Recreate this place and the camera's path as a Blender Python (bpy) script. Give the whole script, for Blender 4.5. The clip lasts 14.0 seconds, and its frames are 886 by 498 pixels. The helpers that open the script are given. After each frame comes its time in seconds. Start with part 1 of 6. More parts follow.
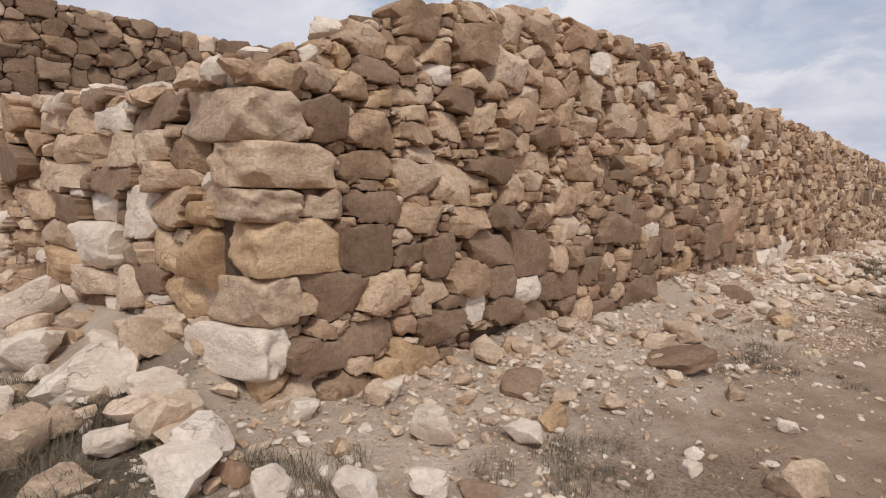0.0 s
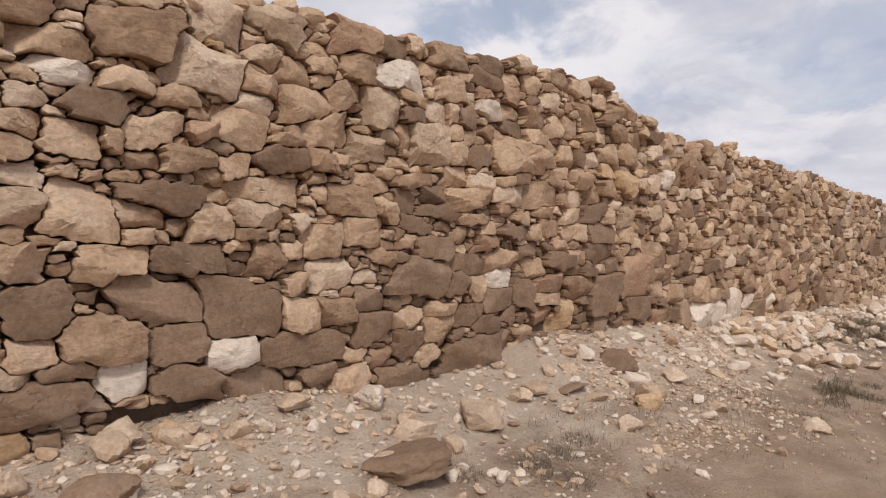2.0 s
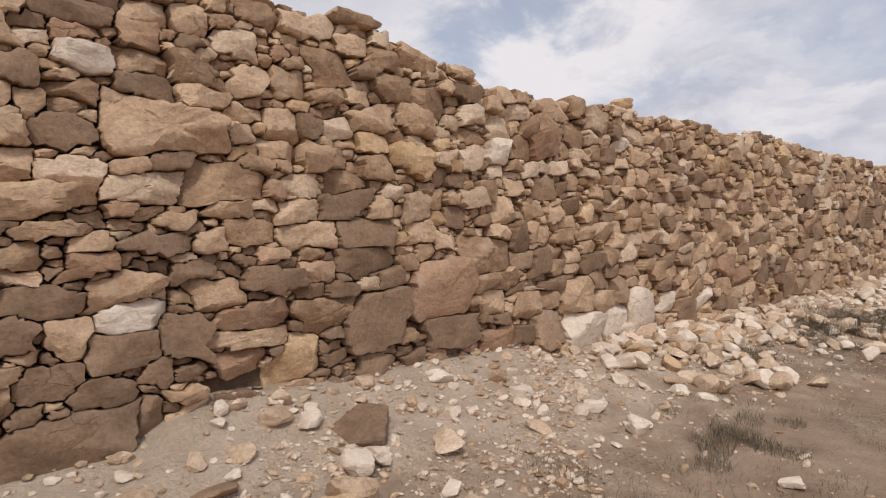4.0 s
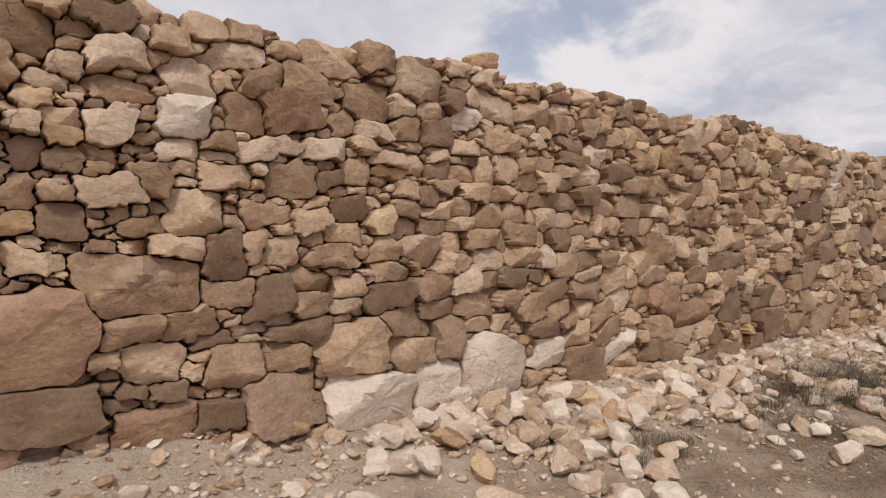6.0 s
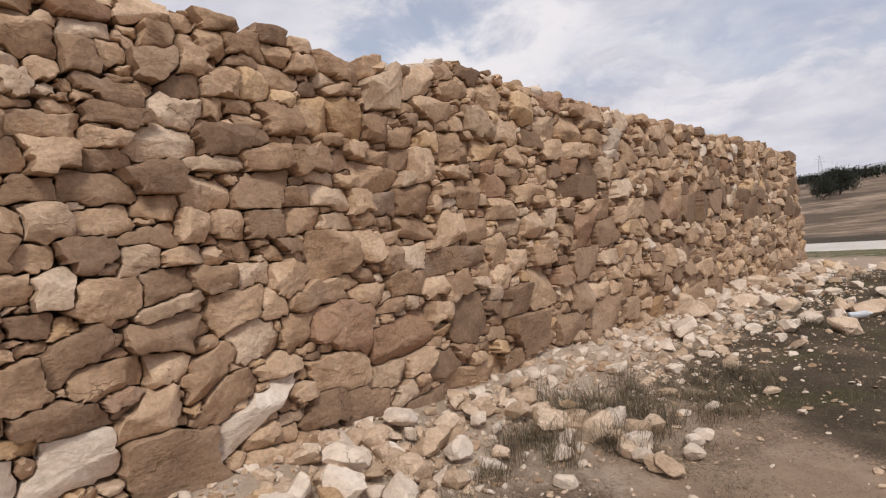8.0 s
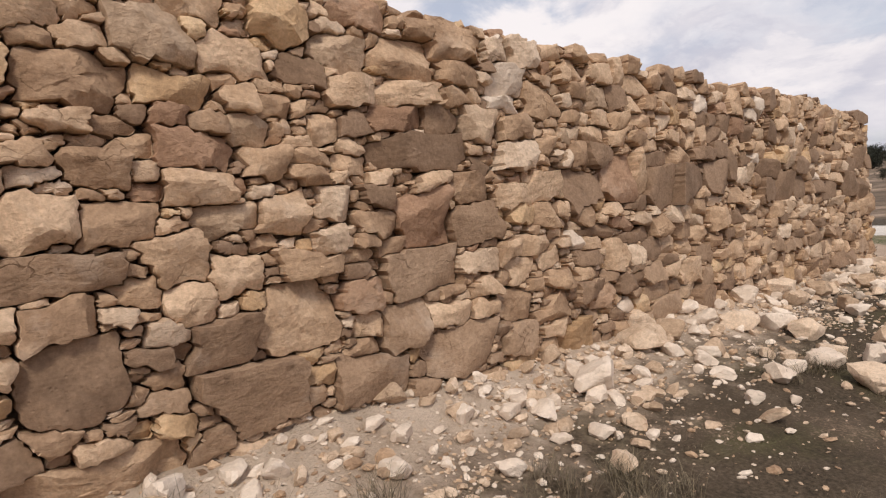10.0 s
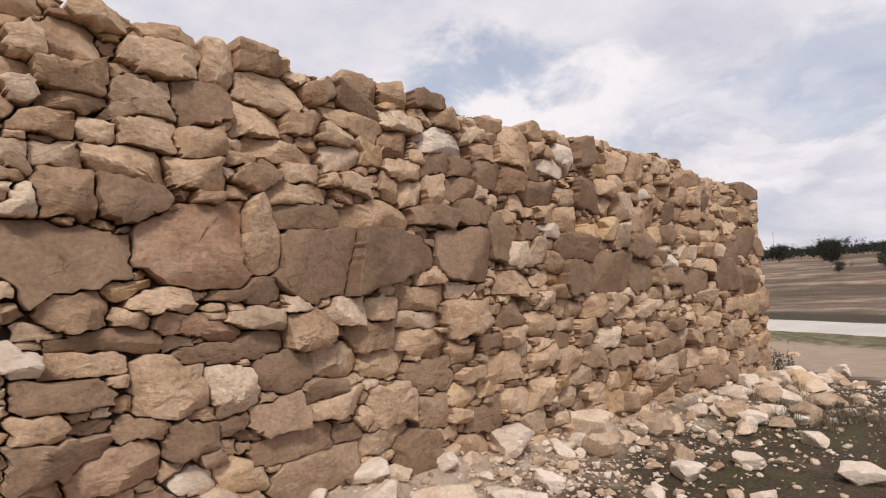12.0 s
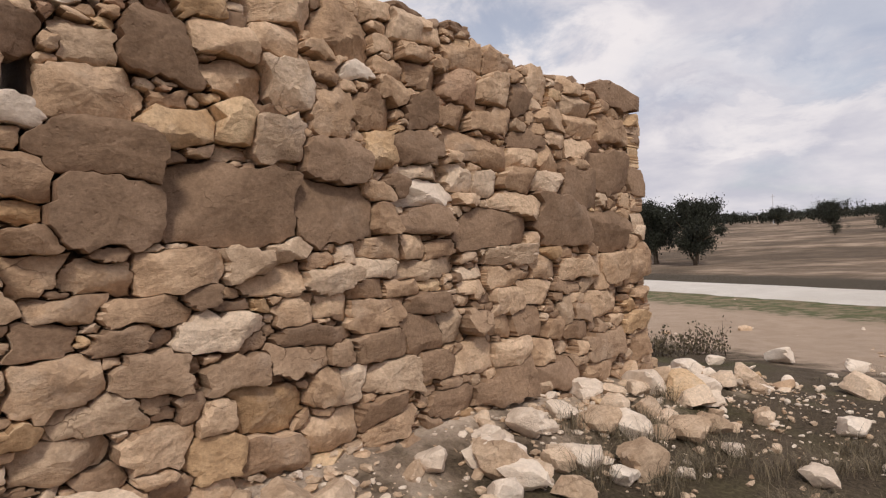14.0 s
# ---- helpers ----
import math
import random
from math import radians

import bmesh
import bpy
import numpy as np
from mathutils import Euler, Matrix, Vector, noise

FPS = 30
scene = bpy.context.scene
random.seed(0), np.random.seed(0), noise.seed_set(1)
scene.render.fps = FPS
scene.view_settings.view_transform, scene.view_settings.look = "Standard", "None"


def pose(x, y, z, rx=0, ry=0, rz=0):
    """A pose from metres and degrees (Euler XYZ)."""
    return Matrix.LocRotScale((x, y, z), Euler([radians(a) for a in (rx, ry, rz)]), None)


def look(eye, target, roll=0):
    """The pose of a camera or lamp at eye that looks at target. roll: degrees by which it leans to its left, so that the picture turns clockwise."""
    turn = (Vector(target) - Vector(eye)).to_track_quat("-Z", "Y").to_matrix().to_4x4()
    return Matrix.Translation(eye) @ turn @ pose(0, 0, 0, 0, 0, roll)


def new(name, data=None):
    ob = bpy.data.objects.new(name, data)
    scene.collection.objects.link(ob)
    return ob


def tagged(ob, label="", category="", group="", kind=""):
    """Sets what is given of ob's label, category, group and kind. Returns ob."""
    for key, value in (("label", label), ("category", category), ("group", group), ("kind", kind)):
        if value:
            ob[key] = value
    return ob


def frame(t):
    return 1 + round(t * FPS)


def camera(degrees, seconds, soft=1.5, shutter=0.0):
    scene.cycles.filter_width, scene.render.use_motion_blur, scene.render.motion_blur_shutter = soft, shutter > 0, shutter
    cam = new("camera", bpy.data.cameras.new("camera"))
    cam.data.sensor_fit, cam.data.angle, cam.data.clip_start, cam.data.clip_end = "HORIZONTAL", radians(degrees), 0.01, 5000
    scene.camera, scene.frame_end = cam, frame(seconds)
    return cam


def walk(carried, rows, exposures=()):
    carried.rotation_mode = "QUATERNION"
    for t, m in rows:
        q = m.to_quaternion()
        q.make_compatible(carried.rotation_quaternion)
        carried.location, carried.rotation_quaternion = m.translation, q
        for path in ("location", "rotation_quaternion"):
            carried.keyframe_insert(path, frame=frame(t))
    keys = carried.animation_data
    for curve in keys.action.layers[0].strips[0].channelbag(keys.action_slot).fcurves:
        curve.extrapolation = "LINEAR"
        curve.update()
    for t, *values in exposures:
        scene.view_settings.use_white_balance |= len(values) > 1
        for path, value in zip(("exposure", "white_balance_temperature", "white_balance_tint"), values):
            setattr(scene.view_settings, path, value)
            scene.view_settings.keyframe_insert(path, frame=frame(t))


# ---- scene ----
cam = camera(70.9, 14.0, soft=1.2)
METRES, EYE, TILT, LEAN, TURN = 20.0, 1.35, -4.0, 0.0, -48.76
START_Y = -2.37
ROWS = [
    (0.0, 0.0, 0.0, 0.0, 0.0, 0.0, -0.0),
    (0.5, 0.0037, 0.0028, 0.0001, -0.88, -1.57, 2.61),
    (1.0, 0.0322, 0.0129, 0.0017, -1.22, -2.94, 5.34),
    (1.5, 0.0624, 0.0313, 0.0053, -0.52, 0.56, 3.18),
    (2.0, 0.093, 0.0515, 0.0075, 3.91, 2.93, -2.2),
    (2.5, 0.1212, 0.0732, 0.0095, 2.99, 2.53, -0.85),
    (3.0, 0.1454, 0.0983, 0.0114, 2.8, 2.13, 0.33),
    (3.5, 0.1705, 0.1216, 0.0122, 4.61, 2.97, 1.66),
    (6.0, 0.2781, 0.2584, 0.0241, 11.34, 3.78, 0.19),
    (6.5, 0.299, 0.2848, 0.0228, 8.74, 3.74, 2.62),
    (7.0, 0.3135, 0.3111, 0.0264, 8.53, 2.92, 2.97),
    (7.5, 0.3314, 0.3362, 0.0289, 7.33, 6.89, 3.68),
    (8.0, 0.3473, 0.3621, 0.028, -0.02, 3.59, 6.19),
    (10.5, 0.4719, 0.5013, 0.0376, 7.88, 0.8, 3.96),
    (11.0, 0.5007, 0.5347, 0.0374, 6.12, 2.19, 3.12),
    (11.5, 0.5286, 0.5666, 0.0394, 7.24, 5.33, 2.07),
    (12.0, 0.553, 0.5966, 0.0416, 4.58, 7.88, 1.99),
    (12.5, 0.5792, 0.6323, 0.0402, 7.99, 6.02, 1.52),
    (13.0, 0.6031, 0.6635, 0.0415, 8.1, 8.13, 2.96),
    (13.5, 0.6313, 0.701, 0.0452, 3.75, 4.62, 2.68),
    (14.0, 0.6595, 0.7342, 0.0442, 4.71, 4.45, 1.89),
]
walk(cam, [(t, pose(0, START_Y, EYE, 0, 0, TURN) @ pose(0, 0, 0, TILT, LEAN, 0) @ pose(METRES * x, METRES * y, METRES * z, 90 + pitch, roll, yaw)) for t, x, y, z, yaw, pitch, roll in ROWS],
     [(0.0, -0.17, 6150, 8), (1.0, -0.13, 6250, 9), (3.5, -0.15, 6350, 10), (6.0, -0.2, 6400, 10), (6.5, -0.14, 6400, 10), (8.0, -0.12, 6350, 10), (10.5, 0.03, 6600, 11), (11.5, 0.03, 6500, 11), (12.0, 0.0, 6450, 11), (12.5, -0.1, 6500, 11), (13.0, -0.07, 6500, 11), (14.0, -0.12, 6550, 11)])

# ---- sky and light ----
world = bpy.data.worlds.new("sky")
scene.world = world
world.use_nodes = True
wt = world.node_tree
wn, wl = wt.nodes, wt.links
wbg = wn["Background"]
SUN_DIR = Vector((-0.52, -0.56, 0.82)).normalized()
sky = wn.new("ShaderNodeTexSky")
sky.sky_type, sky.sun_disc = "NISHITA", False
sky.sun_elevation = math.asin(SUN_DIR.z)
sky.sun_rotation = math.atan2(SUN_DIR.x, SUN_DIR.y)
sky.dust_density = 2.0
sky_gain = wn.new("ShaderNodeVectorMath")
sky_gain.operation = "SCALE"
sky_gain.inputs["Scale"].default_value = 0.12
wl.new(sky.outputs[0], sky_gain.inputs[0])
wco = wn.new("ShaderNodeTexCoord")
wsep = wn.new("ShaderNodeSeparateXYZ")
wl.new(wco.outputs["Generated"], wsep.inputs[0])
lift = wn.new("ShaderNodeMath")
lift.operation = "ADD"
lift.inputs[1].default_value = 0.30
wabs = wn.new("ShaderNodeMath")
wabs.operation = "ABSOLUTE"
wl.new(wsep.outputs[2], wabs.inputs[0])
wl.new(wabs.outputs[0], lift.inputs[0])
flat = wn.new("ShaderNodeVectorMath")
flat.operation = "DIVIDE"
wcomb = wn.new("ShaderNodeCombineXYZ")
for k in range(3):
    wl.new(lift.outputs[0], wcomb.inputs[k])
wl.new(wco.outputs["Generated"], flat.inputs[0])
wl.new(wcomb.outputs[0], flat.inputs[1])


def sky_noise(scale, detail, rough, bend=0.0):
    t = wn.new("ShaderNodeTexNoise")
    for key, v in (("Scale", scale), ("Detail", detail), ("Roughness", rough), ("Distortion", bend)):
        t.inputs[key].default_value = v
    wl.new(flat.outputs[0], t.inputs["Vector"])
    return t


def sky_math(op, a, b):
    m = wn.new("ShaderNodeMath")
    m.operation = op
    for sock, v in zip(m.inputs, (a, b)):
        if isinstance(v, (int, float)):
            sock.default_value = v
        else:
            wl.new(v, sock)
    return m.outputs[0]


def sky_range(src, a, b, c=0.0, d=1.0):
    m = wn.new("ShaderNodeMapRange")
    m.interpolation_type = "SMOOTHSTEP"
    for key, v in (("From Min", a), ("From Max", b), ("To Min", c), ("To Max", d)):
        m.inputs[key].default_value = v
    wl.new(src, m.inputs["Value"])
    return m.outputs[0]


# the direction of view, bent a little so that the clouds have ragged rims
ragged = wn.new("ShaderNodeVectorMath")
ragged.operation = "MULTIPLY_ADD"
wl.new(sky_noise(3.4, 7, 0.62, 0.3).outputs["Color"], ragged.inputs[0])
ragged.inputs[1].default_value = (0.42, 0.42, 0.30)
wl.new(wco.outputs["Generated"], ragged.inputs[2])


def billow(azimuth, height, wide, tall, soft):
    """1 inside a patch of sky at an azimuth and height in degrees, 0 outside it."""
    c = Vector((math.cos(radians(azimuth)) * math.cos(radians(height)), math.sin(radians(azimuth)) * math.cos(radians(height)), math.sin(radians(height))))
    gap = wn.new("ShaderNodeVectorMath")
    gap.operation = "SUBTRACT"
    wl.new(ragged.outputs[0], gap.inputs[0])
    gap.inputs[1].default_value = c + Vector((0.21, 0.21, 0.15))
    size = wn.new("ShaderNodeVectorMath")
    size.operation = "MULTIPLY"
    wl.new(gap.outputs[0], size.inputs[0])
    size.inputs[1].default_value = (1 / radians(wide), 1 / radians(wide), 1 / radians(tall))
    far = wn.new("ShaderNodeVectorMath")
    far.operation = "LENGTH"
    wl.new(size.outputs[0], far.inputs[0])
    return sky_range(far.outputs["Value"], 1.0 + soft, 1.0 - soft)


cloud = sky_noise(1.7, 6, 0.52, 0.2).outputs[0]
open_sky = sky_math("ADD", billow(42, 19.5, 5.5, 2.8, 0.6), sky_math("MULTIPLY", billow(9, 15, 13, 3.5, 0.7), 0.75))
cover = sky_math("SUBTRACT", sky_range(cloud, 0.05, 0.42), sky_math("MULTIPLY", open_sky, 0.56))
shade = sky_noise(3.3, 6, 0.55, 0.15).outputs[0]
puffs = sky_math("ADD", billow(32, 15.5, 8.5, 3.2, 0.45), sky_math("ADD", sky_math("MULTIPLY", billow(19, 13.2, 6, 1.5, 0.5), 0.8), sky_math("MULTIPLY", billow(17, 9.5, 9, 1.8, 0.6), 0.7)))
under = billow(24, 12.0, 12, 2.2, 0.7)
tone_at = sky_math("SUBTRACT", sky_math("ADD", shade, sky_math("MULTIPLY", puffs, 0.26)), sky_math("MULTIPLY", under, 0.10))
low = sky_range(wabs.outputs[0], 0.24, 0.06)
tone_at = sky_math("SUBTRACT", tone_at, sky_math("MULTIPLY", low, 0.12))
tone = wn.new("ShaderNodeValToRGB")
tone.color_ramp.elements[0].position, tone.color_ramp.elements[0].color = 0.30, (0.615, 0.61, 0.69, 1)
tone.color_ramp.elements[1].position, tone.color_ramp.elements[1].color = 0.74, (0.93, 0.885, 0.895, 1)
wl.new(tone_at, tone.inputs[0])
wmix = wn.new("ShaderNodeMix")
wmix.data_type = "RGBA"
wmix.clamp_factor = True
wl.new(cover, wmix.inputs[0])
wl.new(sky_gain.outputs[0], wmix.inputs[6])
wl.new(tone.outputs[0], wmix.inputs[7])
wl.new(wmix.outputs[2], wbg.inputs[0])
wbg.inputs[1].default_value = 1.0

sun_data = bpy.data.lights.new("sun", "SUN")
sun_data.energy, sun_data.angle, sun_data.color = 2.2, radians(11), (1.0, 0.92, 0.80)
sun = new("sun", sun_data)
sun.matrix_world = look(SUN_DIR * 40, (0, 0, 0))


# ---- materials ----
def nodes_of(name):
    m = bpy.data.materials.new(name)
    m.use_nodes = True
    return m, m.node_tree.nodes, m.node_tree.links, m.node_tree.nodes["Principled BSDF"]


def tex(n, l, kind, scale, pos, detail=4, rough=0.6, stretch=None):
    """A noise or Voronoi texture in world metres."""
    t = n.new(kind)
    t.inputs["Scale"].default_value = scale
    if kind == "ShaderNodeTexNoise":
        t.inputs["Detail"].default_value, t.inputs["Roughness"].default_value = detail, rough
    if stretch:
        m = n.new("ShaderNodeMapping")
        m.inputs["Scale"].default_value = stretch
        l.new(pos, m.inputs[0])
        pos = m.outputs[0]
    l.new(pos, t.inputs["Vector"])
    return t


def ramp(n, l, src, *stops):
    r = n.new("ShaderNodeValToRGB")
    els = r.color_ramp.elements
    while len(els) < len(stops):
        els.new(0.5)
    for e, (p, c) in zip(els, stops):
        e.position, e.color = p, (*c, 1)
    l.new(src, r.inputs[0])
    return r.outputs[0]


def blend(n, l, fac, a, b, mode="MIX"):
    m = n.new("ShaderNodeMix")
    m.data_type, m.blend_type = "RGBA", mode
    for sock, v in ((m.inputs[0], fac), (m.inputs[6], a), (m.inputs[7], b)):
        if isinstance(v, (int, float)):
            sock.default_value = v
        elif isinstance(v, tuple):
            sock.default_value = (*v, 1)
        else:
            l.new(v, sock)
    return m.outputs[2]


def maths(n, l, op, a, b=0.0, clamp=False):
    m = n.new("ShaderNodeMath")
    m.operation, m.use_clamp = op, clamp
    for sock, v in zip(m.inputs, (a, b)):
        if isinstance(v, (int, float)):
            sock.default_value = v
        else:
            l.new(v, sock)
    return m.outputs[0]


def stone_material(name, dark, mid, pale, per="object", relief=0.012, pits=0.0, spread=0.5, bleach=0.35, grit=0.85):
    """Weathered stone: each piece has its own shade; blotches, grain, pits and a chalky bloom."""
    m, n, l, p = nodes_of(name)
    geo = n.new("ShaderNodeNewGeometry")
    pos = geo.outputs["Position"]
    rnd = geo.outputs["Random Per Island"] if per == "island" else n.new("ShaderNodeObjectInfo").outputs["Random"]
    shift = n.new("ShaderNodeVectorMath")
    shift.operation = "MULTIPLY_ADD"
    comb = n.new("ShaderNodeCombineXYZ")
    for k in range(3):
        l.new(rnd, comb.inputs[k])
    l.new(comb.outputs[0], shift.inputs[0])
    shift.inputs[1].default_value = (37, 53, 71)
    l.new(pos, shift.inputs[2])
    at = shift.outputs[0]
    blot = tex(n, l, "ShaderNodeTexNoise", 5.5, at, 5, 0.62)
    grain = tex(n, l, "ShaderNodeTexNoise", 48, at, 6, 0.68)
    strata = tex(n, l, "ShaderNodeTexNoise", 11, at, 7, 0.66, (1.0, 1.0, 1.7))
    # each piece shifts along the ramp
    val = maths(n, l, "ADD", maths(n, l, "MULTIPLY", maths(n, l, "SUBTRACT", rnd, 0.5), spread), blot.outputs[0])
    col = ramp(n, l, val, (0.22, dark), (0.5, mid), (0.8, pale))
    gr = ramp(n, l, grain.outputs[0], (0.3, (0.66, 0.64, 0.62)), (0.72, (1.18, 1.18, 1.18)))
    col = blend(n, l, grit, col, gr, "MULTIPLY")
    st = ramp(n, l, strata.outputs[0], (0.36, (0.72, 0.7, 0.68)), (0.5, (1.0, 1.0, 1.0)))
    col = blend(n, l, 0.45, col, st, "MULTIPLY")
    bent = blend(n, l, 0.12, at, tex(n, l, "ShaderNodeTexNoise", 9, at, 4, 0.6).outputs["Color"], "ADD")
    vein = tex(n, l, "ShaderNodeTexVoronoi", 5.5, bent, stretch=(1.0, 1.0, 1.9))
    vein.feature = "DISTANCE_TO_EDGE"
    line = n.new("ShaderNodeMapRange")
    line.inputs["From Min"].default_value, line.inputs["From Max"].default_value = 0.0, 0.022
    l.new(vein.outputs["Distance"], line.inputs["Value"])
    where = tex(n, l, "ShaderNodeTexNoise", 4.0, at, 2, 0.5)
    crack = maths(n, l, "MAXIMUM", line.outputs[0], ramp(n, l, where.outputs[0], (0.57, (1, 1, 1)), (0.68, (0.25, 0.25, 0.25))))
    col = blend(n, l, maths(n, l, "SUBTRACT", 1.0, crack), col, blend(n, l, 1.0, col, (0.55, 0.5, 0.46), "MULTIPLY"))
    bloom = tex(n, l, "ShaderNodeTexNoise", 2.7, at, 6, 0.7)
    bl = ramp(n, l, bloom.outputs[0], (0.55, (0, 0, 0)), (0.72, (1, 1, 1)))
    col = blend(n, l, maths(n, l, "MULTIPLY", bl, bleach), col, (0.66, 0.55, 0.45))
    l.new(col, p.inputs["Base Color"])
    p.inputs["Roughness"].default_value = 0.92
    p.inputs["Specular IOR Level"].default_value = 0.25
    h = maths(n, l, "ADD", maths(n, l, "MULTIPLY", grain.outputs[0], 0.4), maths(n, l, "MULTIPLY", strata.outputs[0], 1.0))
    h = maths(n, l, "ADD", h, maths(n, l, "MULTIPLY", crack, 0.35))
    if pits:
        v = tex(n, l, "ShaderNodeTexVoronoi", 26, at)
        hole = n.new("ShaderNodeMapRange")
        hole.inputs["From Min"].default_value, hole.inputs["From Max"].default_value = 0.05, 0.2
        l.new(v.outputs["Distance"], hole.inputs["Value"])
        h = maths(n, l, "ADD", h, maths(n, l, "MULTIPLY", hole.outputs[0], pits))
    b = n.new("ShaderNodeBump")
    b.inputs["Strength"].default_value, b.inputs["Distance"].default_value = 0.9, relief
    l.new(h, b.inputs["Height"])
    l.new(b.outputs[0], p.inputs["Normal"])
    return m


TONES = dict(
    tan=((0.335, 0.22, 0.142), (0.545, 0.378, 0.25), (0.715, 0.53, 0.375)),
    brown=((0.20, 0.132, 0.088), (0.285, 0.191, 0.128), (0.375, 0.26, 0.182)),
    chalk=((0.62, 0.50, 0.40), (0.79, 0.67, 0.56), (0.87, 0.77, 0.67)),
    ochre=((0.41, 0.265, 0.15), (0.60, 0.41, 0.245), (0.74, 0.55, 0.36)),
    umber=((0.255, 0.168, 0.112), (0.375, 0.255, 0.17), (0.48, 0.34, 0.235)),
    rust=((0.31, 0.19, 0.122), (0.43, 0.272, 0.18), (0.54, 0.37, 0.255)),
    pale=((0.45, 0.325, 0.225), (0.63, 0.475, 0.345), (0.77, 0.615, 0.475)),
)
STONE = {}
for per in ("object", "island"):
    for tn, tc in TONES.items():
        STONE[tn, per] = stone_material(f"{tn}_stone_{per}", *tc, per=per, pits=0.3 if tn == "brown" else 0.0,
                                        relief=0.009 if tn == "brown" else 0.020, spread=0.22 if tn in ("brown", "chalk") else 0.5,
                                        bleach=0.12 if tn == "brown" else 0.35, grit=0.45 if tn == "chalk" else 0.85)


def earth_material(name, dark, pale, scale=3.0):
    m, n, l, p = nodes_of(name)
    pos = n.new("ShaderNodeNewGeometry").outputs["Position"]
    a = tex(n, l, "ShaderNodeTexNoise", scale, pos, 6, 0.65)
    g = tex(n, l, "ShaderNodeTexNoise", 60, pos, 5, 0.7)
    col = ramp(n, l, a.outputs[0], (0.3, dark), (0.7, pale))
    col = blend(n, l, 0.6, col, ramp(n, l, g.outputs[0], (0.3, (0.6, 0.6, 0.6)), (0.7, (1.2, 1.2, 1.2))), "MULTIPLY")
    l.new(col, p.inputs["Base Color"])
    p.inputs["Roughness"].default_value = 0.95
    b = n.new("ShaderNodeBump")
    b.inputs["Distance"].default_value = 0.03
    l.new(g.outputs[0], b.inputs["Height"])
    l.new(b.outputs[0], p.inputs["Normal"])
    return m


CORE = earth_material("wall_core_earth", (0.13, 0.085, 0.058), (0.24, 0.165, 0.115))


FOOT_X = [-5, 1.4, 2.4, 2.9, 3.35, 3.5, 4.05, 4.75, 5.2, 5.65, 6.0, 7.4, 8.4, 8.8, 9.4, 10.6, 11.4, 12.1, 13.1, 14.0, 14.4, 15.3, 16.2, 17.3, 19.0, 20.0, 21.0, 22.1, 23.0, 24.7, 32.0]
FOOT_Z = [0.6, 0.49, 0.43, 0.49, 0.50, 0.56, 0.52, 0.46, 0.48, 0.52, 0.655, 0.65, 0.63, 0.53, 0.46, 0.42, 0.43, 0.47, 0.39, 0.38, 0.44, 0.44, 0.36, 0.37, 0.35, 0.29, 0.24, 0.27, 0.27, 0.18, 0.05]


def foot_height(x):
    """How high the ground lies against the south wall."""
    return float(np.interp(x, FOOT_X, FOOT_Z))


def ground_height(x, y):
    """The ground: a low bank along the wall, a flat walk beside it, a slope rising beyond the road."""
    dx = max(0.0, 1.42 - x, x - 24.75)
    d = math.hypot(max(0.0, -y), dx)
    plain = 0.5 - 0.015 * (min(max(x, -5), 32) - 2)
    z = plain - 0.52 * (1 - math.exp(-d / 2)) + (foot_height(x) - plain) * math.exp(-d / 0.6)
    z += 0.3 * math.exp(-abs(1.42 - x) / 0.55) * min(1.0, max(0.0, y / 0.7))
    far = max(0.0, x - 56)
    z += 0.043 * far * min(1.0, far / 30) - 0.00004 * max(0.0, far - 120) ** 2 * (far < 400) - 3.1 * (far >= 400)
    near = math.exp(-((x - 12) / 40) ** 2 - (y / 30) ** 2)
    z += near * (0.035 * noise.noise((x * 0.9, y * 0.9, 0.3)) + 0.022 * noise.noise((x * 3.1, y * 3.1, 1.7)))
    return z


ROAD_AT, ROAD_DIR, ROAD_HALF = Vector((40.4, 1.4)), Vector((0.43, 0.903)), 1.9


